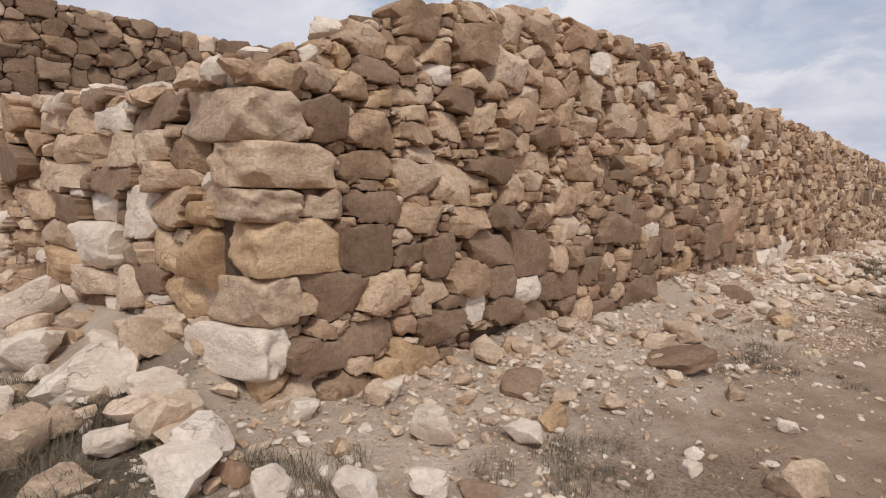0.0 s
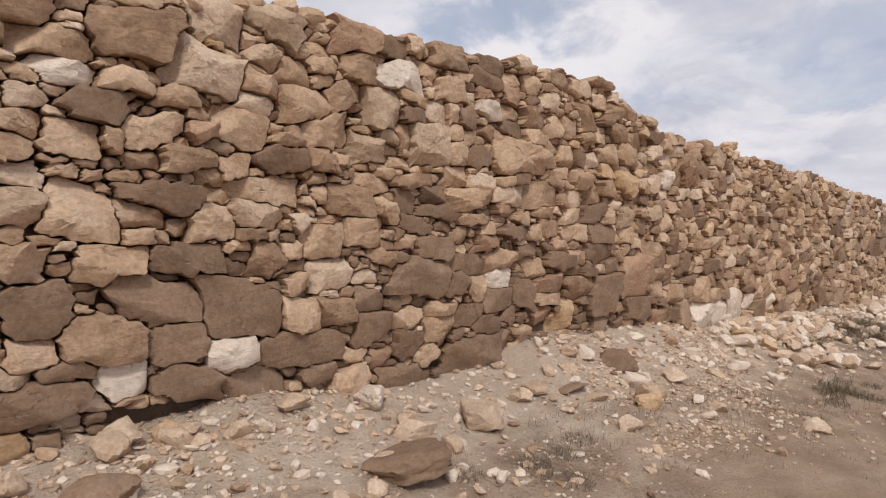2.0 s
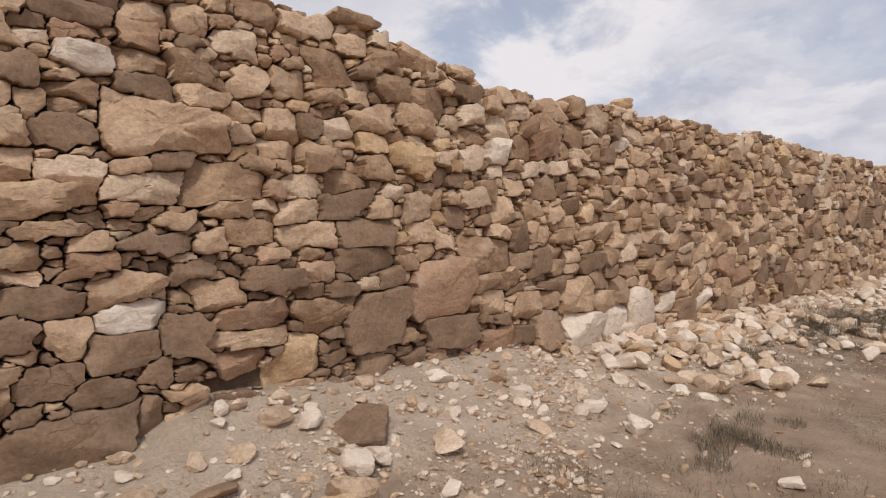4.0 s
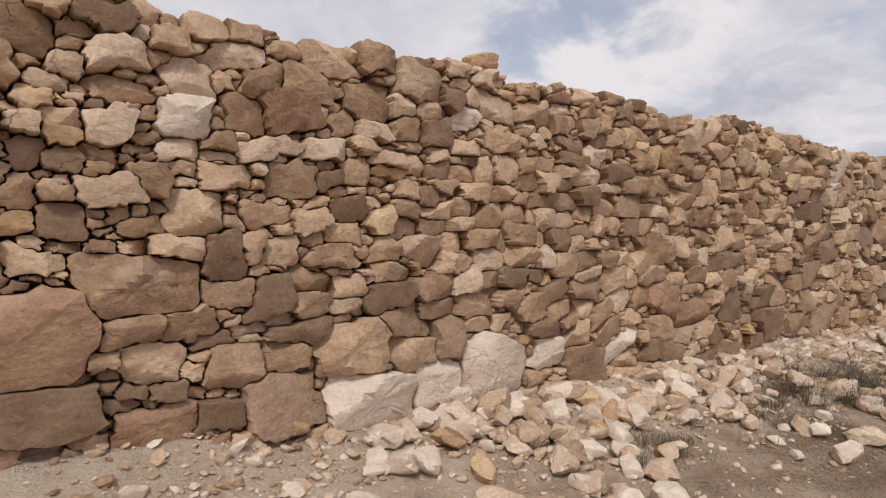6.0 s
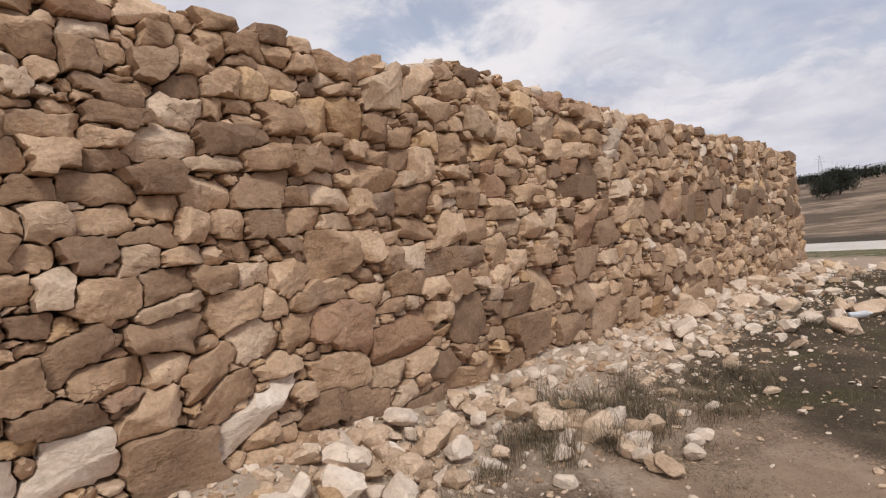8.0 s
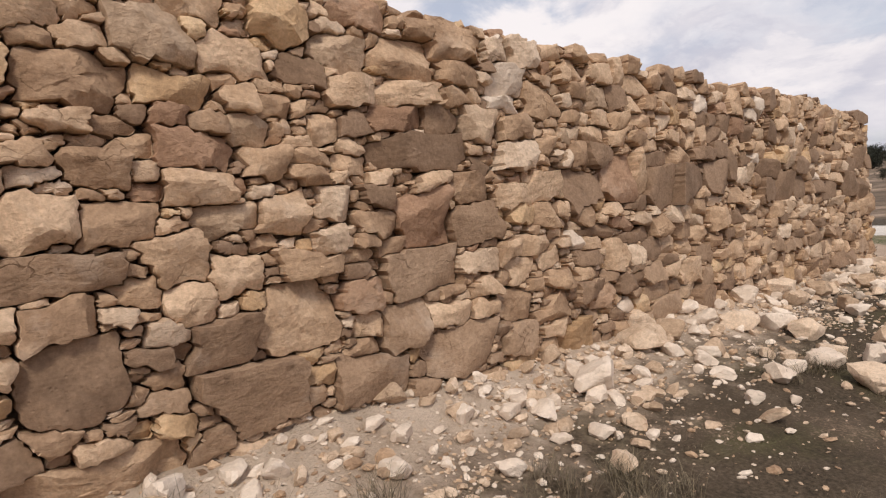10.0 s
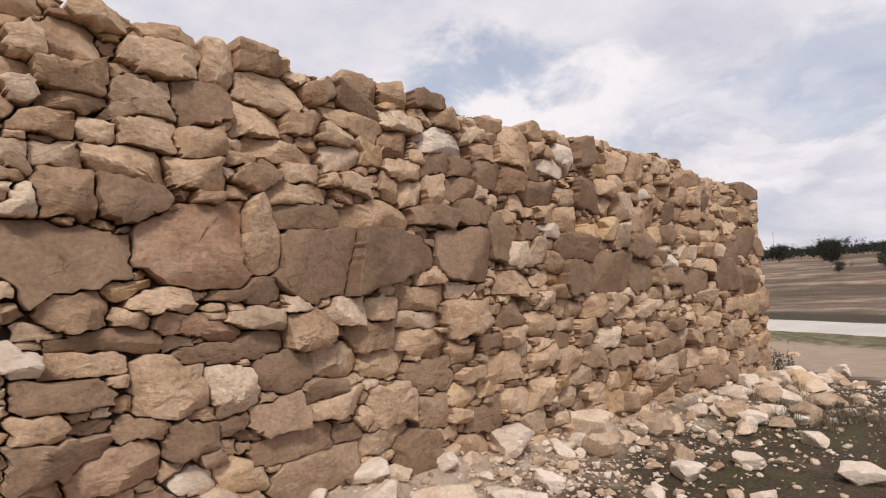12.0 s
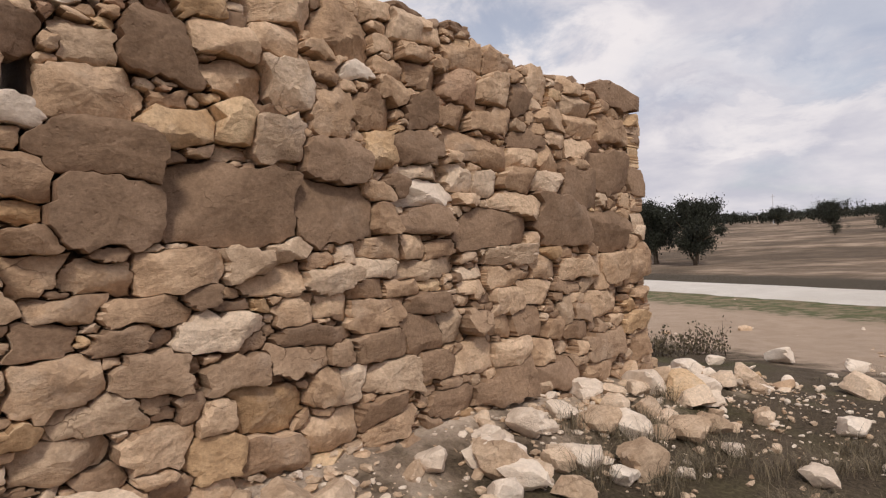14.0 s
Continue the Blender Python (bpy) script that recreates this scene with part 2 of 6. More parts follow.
def ground_material():
    """Pale chalk by the wall, bare sandy soil, dark withered grass, green strips by the road, dry field beyond."""
    m, n, l, p = nodes_of("ground_soil")
    pos = n.new("ShaderNodeNewGeometry").outputs["Position"]
    sep = n.new("ShaderNodeSeparateXYZ")
    l.new(pos, sep.inputs[0])
    x, y = sep.outputs[0], sep.outputs[1]
    big = tex(n, l, "ShaderNodeTexNoise", 0.55, pos, 5, 0.6).outputs[0]
    med = tex(n, l, "ShaderNodeTexNoise", 2.6, pos, 6, 0.65).outputs[0]
    fine = tex(n, l, "ShaderNodeTexNoise", 42, pos, 5, 0.7).outputs[0]
    soil = ramp(n, l, med, (0.3, (0.32, 0.222, 0.154)), (0.55, (0.45, 0.328, 0.238)), (0.75, (0.56, 0.43, 0.325)))
    chalk = ramp(n, l, med, (0.3, (0.50, 0.39, 0.298)), (0.7, (0.70, 0.572, 0.462)))

    def band(v, a, b, c, d):
        """Rises from a to b and falls from c to d."""
        up, dn = n.new("ShaderNodeMapRange"), n.new("ShaderNodeMapRange")
        up.inputs["From Min"].default_value, up.inputs["From Max"].default_value = a, b
        dn.inputs["From Min"].default_value, dn.inputs["From Max"].default_value = c, d
        dn.inputs["To Min"].default_value, dn.inputs["To Max"].default_value = 1, 0
        l.new(v, up.inputs["Value"])
        l.new(v, dn.inputs["Value"])
        return maths(n, l, "MULTIPLY", up.outputs[0], dn.outputs[0])

    wob = maths(n, l, "MULTIPLY", maths(n, l, "SUBTRACT", med, 0.5), 1.6)
    xw = maths(n, l, "ADD", x, maths(n, l, "MULTIPLY", maths(n, l, "SUBTRACT", big, 0.5), 5.0))
    # the chalk skirt narrows towards the end of the wall
    skirt = n.new("ShaderNodeMapRange")
    skirt.inputs["From Min"].default_value, skirt.inputs["From Max"].default_value = 12.0, 22.0
    skirt.inputs["To Min"].default_value, skirt.inputs["To Max"].default_value = 0.0, -0.7
    l.new(x, skirt.inputs["Value"])
    yw = maths(n, l, "ADD", maths(n, l, "ADD", y, wob), skirt.outputs[0])
    col = blend(n, l, maths(n, l, "MULTIPLY", band(yw, -1.5, -0.6, 6.5, 7.5), band(x, 0.2, 0.9, 25.0, 26.0)), soil, chalk)
    # withered grass and dark litter in patches away from the wall, thicker further on
    litter = ramp(n, l, fine, (0.3, (0.042, 0.032, 0.022)), (0.7, (0.15, 0.115, 0.08)))
    grow = n.new("ShaderNodeMapRange")
    grow.inputs["From Min"].default_value, grow.inputs["From Max"].default_value = 11.0, 20.0
    grow.inputs["To Min"].default_value, grow.inputs["To Max"].default_value = -0.13, 0.6
    l.new(xw, grow.inputs["Value"])
    patch = ramp(n, l, maths(n, l, "ADD", maths(n, l, "ADD", big, maths(n, l, "MULTIPLY", maths(n, l, "SUBTRACT", fine, 0.5), 0.9)), maths(n, l, "ADD", grow.outputs[0], maths(n, l, "MULTIPLY", band(xw, -9, -8, 0.5, 2.1), 0.5))),
                 (0.44, (0, 0, 0)), (0.68, (1, 1, 1)))
    litter = blend(n, l, ramp(n, l, tex(n, l, "ShaderNodeTexNoise", 1.3, pos, 4, 0.6).outputs[0], (0.5, (0, 0, 0)), (0.66, (0.8, 0.8, 0.8))), litter, blend(n, l, 1.0, litter, (0.62, 0.85, 0.42), "MULTIPLY"))
    region = maths(n, l, "MAXIMUM", band(yw, -14.0, -9.0, -1.3, -0.6), band(x, 24.4, 25.2, 34, 36))
    region = maths(n, l, "MAXIMUM", region, maths(n, l, "MULTIPLY", band(xw, -6, -5, 0.6, 1.6), band(yw, -4, -3, 0.1, 1.3)))
    clear = ramp(n, l, med, (0.42, (1, 1, 1)), (0.68, (0.86, 0.86, 0.86)))
    col = blend(n, l, maths(n, l, "MULTIPLY", maths(n, l, "MULTIPLY", patch, clear), region), col, litter)
    # along the road's normal: bare sand, a green verge, then the dry field
    nx, ny = ROAD_DIR.y, -ROAD_DIR.x
    off = maths(n, l, "ADD", maths(n, l, "MULTIPLY", maths(n, l, "SUBTRACT", x, ROAD_AT.x), nx), maths(n, l, "MULTIPLY", maths(n, l, "SUBTRACT", y, ROAD_AT.y), ny))
    offw = maths(n, l, "ADD", off, maths(n, l, "MULTIPLY", maths(n, l, "SUBTRACT", med, 0.5), 2.5))
    sand = ramp(n, l, med, (0.3, (0.39, 0.29, 0.212)), (0.7, (0.49, 0.376, 0.288)))
    col = blend(n, l, band(offw, -10.8, -9.8, -4.6, -3.8), col, sand)
    green = ramp(n, l, fine, (0.35, (0.06, 0.075, 0.03)), (0.7, (0.20, 0.19, 0.10)))
    verge = maths(n, l, "MULTIPLY", band(offw, -5.5, -4.5, -2.0, -1.5), ramp(n, l, med, (0.35, (0.2, 0.2, 0.2)), (0.55, (1, 1, 1))))
    col = blend(n, l, verge, col, green)
    row = tex(n, l, "ShaderNodeTexNoise", 0.30, pos, 8, 0.74, (1.0, 0.8, 1)).outputs[0]
    field = ramp(n, l, row, (0.34, (0.08, 0.058, 0.041)), (0.47, (0.215, 0.157, 0.112)), (0.62, (0.43, 0.328, 0.245)))
    tract = tex(n, l, "ShaderNodeTexNoise", 0.045, pos, 5, 0.6).outputs[0]
    field = blend(n, l, ramp(n, l, tract, (0.45, (0, 0, 0)), (0.56, (0.85, 0.85, 0.85))), field, (0.105, 0.078, 0.056))
    col = blend(n, l, band(off, 2.0, 3.0, 900, 901), col, field)
    dark = ramp(n, l, fine, (0.3, (0.045, 0.038, 0.028)), (0.7, (0.12, 0.095, 0.068)))
    col = blend(n, l, band(offw, 2.0, 2.6, 6.5, 9.0), col, dark)
    col = blend(n, l, 0.5, col, ramp(n, l, fine, (0.3, (0.7, 0.7, 0.7)), (0.7, (1.15, 1.15, 1.15))), "MULTIPLY")
    l.new(col, p.inputs["Base Color"])
    p.inputs["Roughness"].default_value = 0.95
    p.inputs["Specular IOR Level"].default_value = 0.15
    b = n.new("ShaderNodeBump")
    b.inputs["Distance"].default_value = 0.03
    l.new(maths(n, l, "ADD", fine, maths(n, l, "MULTIPLY", med, 2.0)), b.inputs["Height"])
    l.new(b.outputs[0], p.inputs["Normal"])
    return m


def leaf_material(name, dark, pale):
    m, n, l, p = nodes_of(name)
    geo = n.new("ShaderNodeNewGeometry")
    col = ramp(n, l, geo.outputs["Random Per Island"], (0.0, dark), (1.0, pale))
    l.new(col, p.inputs["Base Color"])
    p.inputs["Roughness"].default_value = 0.75
    return m


# ---- mesh helpers ----
def mesh(name, verts, faces, *mats, smooth=False, mat_ids=None):
    me = bpy.data.meshes.new(name)
    me.from_pydata(verts, [], faces)
    for mt in mats:
        me.materials.append(mt)
    if smooth:
        me.shade_smooth()
    if mat_ids is not None:
        me.polygons.foreach_set("material_index", mat_ids)
    me.update()
    return me


def part(name, me, parent, label="", at=None):
    ob = new(name, me)
    ob.parent = parent
    if at is not None:
        ob.location = at
    if label:
        tagged(ob, label)
    return ob


def grid_axis(a, b, near_a, near_b, step, ratio):
    """Coordinates that are close together between near_a and near_b and spread out beyond."""
    out = list(np.arange(near_a, near_b + 1e-6, step))
    s, v = step, near_b
    while v < b:
        s *= ratio
        v += s
        out.append(min(v, b))
    s, v = step, near_a
    while v > a:
        s *= ratio
        v -= s
        out.insert(0, max(v, a))
    return out


# ---- ground and road ----
gx = grid_axis(-900, 1500, -2, 30, 0.14, 1.12)
gy = grid_axis(-1000, 1000, -5, 1.5, 0.12, 1.13)
gv = [(x, y, ground_height(x, y)) for y in gy for x in gx]
nx_ = len(gx)
gf = [(j * nx_ + i, j * nx_ + i + 1, (j + 1) * nx_ + i + 1, (j + 1) * nx_ + i) for j in range(len(gy) - 1) for i in range(nx_ - 1)]
ground = tagged(new("ground", mesh("ground", gv, gf, ground_material(), smooth=True)), "stony sandy soil with chalk dust and withered grass", "ground", kind="structure")

ROAD_MAT = earth_material("white_road_gravel", (0.62, 0.57, 0.51), (0.76, 0.71, 0.65), 0.8)
rv, rf = [], []
for i in range(140):
    c = ROAD_AT + ROAD_DIR * (i - 60) * 1.5
    side = Vector((ROAD_DIR.y, -ROAD_DIR.x))
    for j, (o, h) in enumerate(((-1.25, -0.05), (-1.0, 0.05), (-0.5, 0.09), (0, 0.10), (0.5, 0.09), (1.0, 0.05), (1.25, -0.05))):
        q = c + side * (o * ROAD_HALF + 0.14 * noise.noise((i * 0.7, o * 2, 4)))
        rv.append((q.x, q.y, ground_height(q.x, q.y) + h))
    if i:
        rf += [((i - 1) * 7 + j, (i - 1) * 7 + j + 1, i * 7 + j + 1, i * 7 + j) for j in range(6)]
tagged(new("road", mesh("road", rv, rf, ROAD_MAT, smooth=True)), "white crushed-limestone track across the valley", "road", kind="structure")


# ---- dry-stone walling ----
TOP_X = [1.42, 1.9, 2.3, 2.6, 3.8, 4.6, 5.75, 7.25, 7.9, 8.35, 9.0, 10.4, 10.7, 11.5, 12.5, 13.6, 14.3, 15.3, 17.5, 18.4, 20.7, 22.6, 22.9, 24.8]
TOP_Z = [1.90, 2.18, 2.38, 2.5, 2.7, 2.73, 2.85, 2.93, 2.77, 2.67, 2.63, 2.70, 2.65, 2.71, 2.6, 2.72, 2.73, 2.66, 2.62, 2.55, 2.6, 2.6, 2.5, 2.47]
BATTER = 0.0274


def south_top(x):
    return float(np.interp(x, TOP_X, TOP_Z)) - 0.02


PLACED = []


def face(x, z, w, h, tone, lean=0):
    """A stone of the south wall that is known by its place and size."""
    PLACED.append((x, z, w / 2, h / 2, tone, radians(lean)))


def stretch_2():
    face(1.76, 0.65, 0.30, 0.16, "brown")
    face(1.87, 1.75, 0.20, 0.19, "brown")
    face(1.90, 0.90, 0.29, 0.22, "brown")
    face(2.09, 0.67, 0.33, 0.19, "brown")
    face(2.10, 1.12, 0.34, 0.26, "brown")
    face(2.15, 1.56, 0.33, 0.16, "tan")
    face(2.15, 1.33, 0.33, 0.17, "brown")
    face(2.16, 1.72, 0.34, 0.20, "tan")
    face(2.18, 2.02, 0.27, 0.12, "brown")
    face(2.21, 0.89, 0.28, 0.22, "tan")
    face(2.50, 1.50, 0.33, 0.17, "tan")
    face(2.50, 1.85, 0.31, 0.08, "tan")
    face(2.62, 0.86, 0.19, 0.13, "tan")
    face(2.64, 1.05, 0.27, 0.23, "brown")
    face(2.68, 2.21, 0.36, 0.13, "tan")
    face(2.72, 2.09, 0.26, 0.12, "chalk")
    face(2.76, 1.81, 0.24, 0.19, "tan")
    face(2.80, 1.48, 0.30, 0.25, "tan")
    face(2.86, 1.96, 0.24, 0.17, "brown")
    face(2.91, 0.91, 0.36, 0.22, "tan")
    face(2.92, 1.25, 0.29, 0.16, "tan")
    face(2.99, 2.32, 0.39, 0.24, "tan")


def stretch_3():
    face(3.00, 0.71, 0.20, 0.18, "chalk")
    face(3.13, 1.58, 0.40, 0.14, "brown")
    face(3.15, 1.06, 0.40, 0.22, "brown")
    face(3.23, 0.86, 0.30, 0.21, "brown")
    face(3.27, 0.67, 0.33, 0.18, "brown")
    face(3.27, 1.27, 0.38, 0.14, "brown")
    face(3.40, 1.46, 0.21, 0.20, "tan")
    face(3.42, 2.48, 0.23, 0.20, "tan")
    face(3.51, 0.78, 0.28, 0.18, "chalk")
    face(3.55, 1.01, 0.42, 0.31, "brown")
    face(3.63, 0.60, 0.38, 0.15, "brown")
    face(3.70, 1.65, 0.42, 0.14, "tan")
    face(3.71, 1.27, 0.17, 0.21, "tan")
    face(3.79, 1.82, 0.29, 0.16, "brown")
    face(3.92, 0.95, 0.21, 0.21, "tan")
    face(3.93, 0.76, 0.54, 0.21, "brown")
    face(4.17, 0.96, 0.27, 0.18, "tan")
    face(4.31, 2.44, 0.28, 0.17, "tan")


def stretch_4():
    face(4.62, 2.46, 0.43, 0.18, "chalk")
    face(4.62, 0.98, 0.08, 0.12, "brown")
    face(4.69, 2.08, 0.12, 0.19, "tan")
    face(4.70, 1.64, 0.17, 0.15, "brown")
    face(4.71, 0.87, 0.27, 0.14, "tan")
    face(4.72, 1.38, 0.14, 0.10, "tan")
    face(4.74, 2.21, 0.22, 0.11, "brown")
    face(4.74, 0.71, 0.21, 0.20, "brown")
    face(4.76, 2.33, 0.20, 0.08, "tan")
    face(4.80, 1.49, 0.29, 0.10, "brown")
    face(4.88, 1.14, 0.43, 0.26, "brown")
    face(4.91, 2.05, 0.35, 0.30, "tan")
    face(4.95, 1.71, 0.22, 0.12, "brown")
    face(4.96, 2.27, 0.21, 0.13, "tan")
    face(4.97, 1.35, 0.32, 0.17, "brown")
    face(5.00, 1.59, 0.39, 0.10, "brown")
    face(5.01, 0.78, 0.30, 0.19, "tan")
    face(5.03, 1.50, 0.14, 0.08, "brown")
    face(5.06, 0.92, 0.32, 0.10, "tan")
    face(5.09, 2.46, 0.26, 0.17, "tan")
    face(5.12, 2.29, 0.13, 0.13, "tan")
    face(5.16, 2.16, 0.14, 0.14, "tan")
    face(5.16, 1.10, 0.21, 0.20, "brown")
    face(5.17, 2.02, 0.23, 0.17, "tan")
    face(5.17, 1.85, 0.26, 0.16, "tan")
    face(5.21, 1.44, 0.19, 0.11, "tan")
    face(5.25, 2.28, 0.15, 0.14, "brown")
    face(5.29, 2.13, 0.12, 0.15, "tan")
    face(5.30, 1.23, 0.40, 0.14, "brown")
    face(5.30, 0.86, 0.29, 0.18, "brown")
    face(5.31, 1.70, 0.46, 0.16, "tan")
    face(5.36, 1.56, 0.32, 0.09, "tan")
    face(5.38, 0.57, 0.57, 0.30, "brown")
    face(5.40, 1.06, 0.18, 0.18, "tan")
    face(5.41, 2.04, 0.26, 0.16, "brown")
    face(5.44, 1.84, 0.29, 0.12, "tan")
    face(5.48, 2.23, 0.23, 0.09, "tan")
    face(5.50, 2.60, 0.33, 0.14, "brown")
    face(5.52, 0.77, 0.31, 0.18, "brown")
    face(5.53, 2.39, 0.27, 0.14, "chalk")
    face(5.63, 0.96, 0.33, 0.19, "brown")
    face(5.66, 1.27, 0.33, 0.14, "tan")
    face(5.67, 1.13, 0.33, 0.16, "chalk")
    face(5.73, 0.61, 0.14, 0.24, "brown")
    face(5.75, 1.76, 0.38, 0.16, "tan")
    face(5.78, 2.55, 0.22, 0.16, "rust")
    face(5.79, 2.29, 0.29, 0.16, "brown")
    face(5.80, 2.40, 0.27, 0.13, "tan")
    face(5.81, 1.48, 0.35, 0.11, "brown")
    face(5.83, 2.67, 0.24, 0.13, "tan")
    face(5.89, 2.08, 0.60, 0.28, "tan")
    face(5.91, 1.91, 0.22, 0.11, "brown")
    face(5.92, 1.00, 0.24, 0.23, "brown")


def stretch_5():
    face(6.04, 2.38, 0.23, 0.14, "tan")
    face(6.04, 2.67, 0.19, 0.19, "tan")
    face(6.09, 2.25, 0.26, 0.11, "tan")
    face(6.11, 1.19, 0.25, 0.18, "tan")
    face(6.20, 1.80, 0.45, 0.21, "tan")
    face(6.23, 0.95, 0.54, 0.11, "tan")
    face(6.30, 1.05, 0.40, 0.16, "rust")
    face(6.31, 1.53, 0.32, 0.16, "tan")
    face(6.33, 2.20, 0.24, 0.09, "tan")
    face(6.45, 1.25, 0.37, 0.14, "brown")
    face(6.54, 2.16, 0.21, 0.19, "tan")
    face(6.59, 0.79, 0.25, 0.26, "ochre")
    face(6.62, 2.41, 0.19, 0.19, "tan")
    face(6.66, 1.80, 0.26, 0.15, "tan")
    face(6.67, 1.50, 0.40, 0.15, "tan")
    face(6.74, 2.78, 0.34, 0.14, "tan")
    face(6.79, 1.03, 0.39, 0.19, "tan")
    face(6.83, 1.97, 0.30, 0.16, "tan")
    face(6.90, 1.67, 0.28, 0.18, "brown")
    face(6.98, 1.84, 0.32, 0.12, "tan")
    face(7.08, 1.33, 0.44, 0.21, "brown")
    face(7.10, 0.93, 0.44, 0.37, "brown")
    face(7.10, 1.50, 0.46, 0.21, "brown")
    face(7.13, 2.89, 0.33, 0.08, "tan")
    face(7.21, 1.93, 0.25, 0.16, "tan")


def stretch_6():
    face(7.71, 1.10, 0.56, 0.42, "rust")
    face(7.74, 1.73, 0.12, 0.14, "tan")
    face(7.77, 1.90, 0.15, 0.14, "brown")
    face(7.78, 0.78, 0.50, 0.25, "brown")
    face(7.89, 1.60, 0.19, 0.17, "brown")
    face(7.89, 1.88, 0.19, 0.13, "brown")
    face(8.08, 2.04, 0.20, 0.18, "tan")
    face(8.09, 1.74, 0.28, 0.16, "tan")
    face(8.12, 2.37, 0.27, 0.13, "tan")
    face(8.17, 1.11, 0.22, 0.13, "tan")
    face(8.18, 1.31, 0.56, 0.28, "tan")
    face(8.23, 0.95, 0.29, 0.21, "tan")
    face(8.25, 1.81, 0.17, 0.16, "tan")
    face(8.41, 1.11, 0.26, 0.16, "tan")
    face(8.42, 2.12, 0.24, 0.21, "chalk")
    face(8.44, 2.32, 0.22, 0.18, "tan")
    face(8.59, 1.44, 0.19, 0.26, "brown")
    face(8.61, 1.24, 0.23, 0.14, "brown")
    face(8.62, 0.89, 0.25, 0.22, "tan")
    face(8.69, 2.46, 0.25, 0.13, "tan")
    face(8.72, 1.46, 0.10, 0.15, "tan")
    face(8.84, 2.00, 0.38, 0.09, "tan")
    face(8.84, 1.23, 0.21, 0.22, "brown")
    face(8.86, 0.66, 0.42, 0.33, "brown")
    face(8.88, 1.45, 0.19, 0.17, "tan")
    face(8.89, 0.91, 0.26, 0.15, "tan")
    face(8.93, 2.54, 0.19, 0.10, "tan")
    face(8.95, 2.21, 0.30, 0.23, "rust")
    face(8.96, 1.84, 0.27, 0.20, "brown")
    face(8.96, 1.02, 0.35, 0.11, "brown")


def stretch_7():
    face(9.03, 1.17, 0.23, 0.14, "tan")
    face(9.04, 1.30, 0.26, 0.12, "tan")
    face(9.05, 2.38, 0.27, 0.19, "tan")
    face(9.16, 2.02, 0.27, 0.12, "tan")
    face(9.18, 1.43, 0.29, 0.14, "tan")
    face(9.21, 2.53, 0.34, 0.19, "tan")
    face(9.27, 2.18, 0.15, 0.15, "tan")
    face(9.28, 0.90, 0.46, 0.29, "tan")
    face(9.29, 1.70, 0.23, 0.14, "brown")
    face(9.30, 1.25, 0.20, 0.13, "tan")
    face(9.35, 1.91, 0.16, 0.18, "tan")
    face(9.41, 2.05, 0.22, 0.09, "tan")
    face(9.43, 0.59, 0.60, 0.31, "chalk")
    face(9.45, 2.33, 0.31, 0.23, "tan")
    face(9.49, 2.16, 0.22, 0.11, "tan")
    face(9.50, 1.63, 0.17, 0.16, "ochre")
    face(9.52, 2.60, 0.27, 0.18, "tan")
    face(9.54, 1.19, 0.27, 0.19, "brown")
    face(9.54, 1.46, 0.19, 0.16, "tan")
    face(9.57, 1.99, 0.26, 0.10, "tan")
    face(9.57, 1.92, 0.23, 0.09, "ochre")
    face(9.59, 1.32, 0.28, 0.13, "tan")
    face(9.62, 1.02, 0.30, 0.23, "brown")
    face(9.66, 1.58, 0.20, 0.12, "brown")
    face(9.66, 1.71, 0.16, 0.10, "tan")
    face(9.66, 2.33, 0.16, 0.15, "tan")
    face(9.69, 1.82, 0.16, 0.13, "tan")
    face(9.70, 2.19, 0.17, 0.16, "tan")
    face(9.71, 0.84, 0.32, 0.23, "tan")
    face(9.73, 2.08, 0.18, 0.07, "tan")
    face(9.77, 1.98, 0.14, 0.16, "tan")
    face(9.78, 1.46, 0.27, 0.16, "tan")
    face(9.84, 1.78, 0.15, 0.14, "brown")
    face(9.87, 1.09, 0.31, 0.11, "brown")
    face(9.87, 1.21, 0.25, 0.17, "tan")
    face(9.88, 1.59, 0.19, 0.09, "brown")
    face(9.88, 0.63, 0.34, 0.30, "chalk")
    face(9.89, 2.33, 0.15, 0.11, "tan")
    face(9.91, 1.69, 0.23, 0.10, "tan")
    face(9.93, 1.94, 0.18, 0.13, "tan")
    face(9.94, 1.85, 0.18, 0.10, "tan")
    face(9.95, 2.05, 0.19, 0.09, "tan")
    face(9.95, 2.18, 0.25, 0.16, "brown")
    face(9.97, 0.90, 0.24, 0.25, "brown")
    face(10.04, 1.50, 0.22, 0.13, "tan")
    face(10.04, 1.36, 0.25, 0.13, "tan")
    face(10.05, 2.41, 0.19, 0.13, "brown")
    face(10.10, 1.61, 0.22, 0.10, "tan")
    face(10.11, 1.23, 0.22, 0.17, "tan")
    face(10.11, 1.73, 0.18, 0.14, "tan")
    face(10.14, 1.95, 0.19, 0.10, "tan")
    face(10.18, 2.12, 0.25, 0.10, "tan")
    face(10.18, 2.31, 0.17, 0.17, "chalk")
    face(10.20, 1.09, 0.33, 0.18, "tan")
    face(10.21, 0.96, 0.19, 0.11, "tan")
    face(10.22, 1.82, 0.25, 0.13, "tan")
    face(10.23, 2.45, 0.13, 0.11, "tan")
    face(10.28, 1.52, 0.26, 0.13, "tan")
    face(10.32, 1.24, 0.20, 0.12, "brown")
    face(10.34, 1.38, 0.25, 0.15, "tan")
    face(10.34, 1.98, 0.15, 0.19, "tan")
    face(10.34, 0.65, 0.61, 0.47, "chalk")
    face(10.38, 1.67, 0.20, 0.15, "tan")
    face(10.46, 1.50, 0.11, 0.14, "tan")
    face(10.48, 1.83, 0.26, 0.10, "tan")
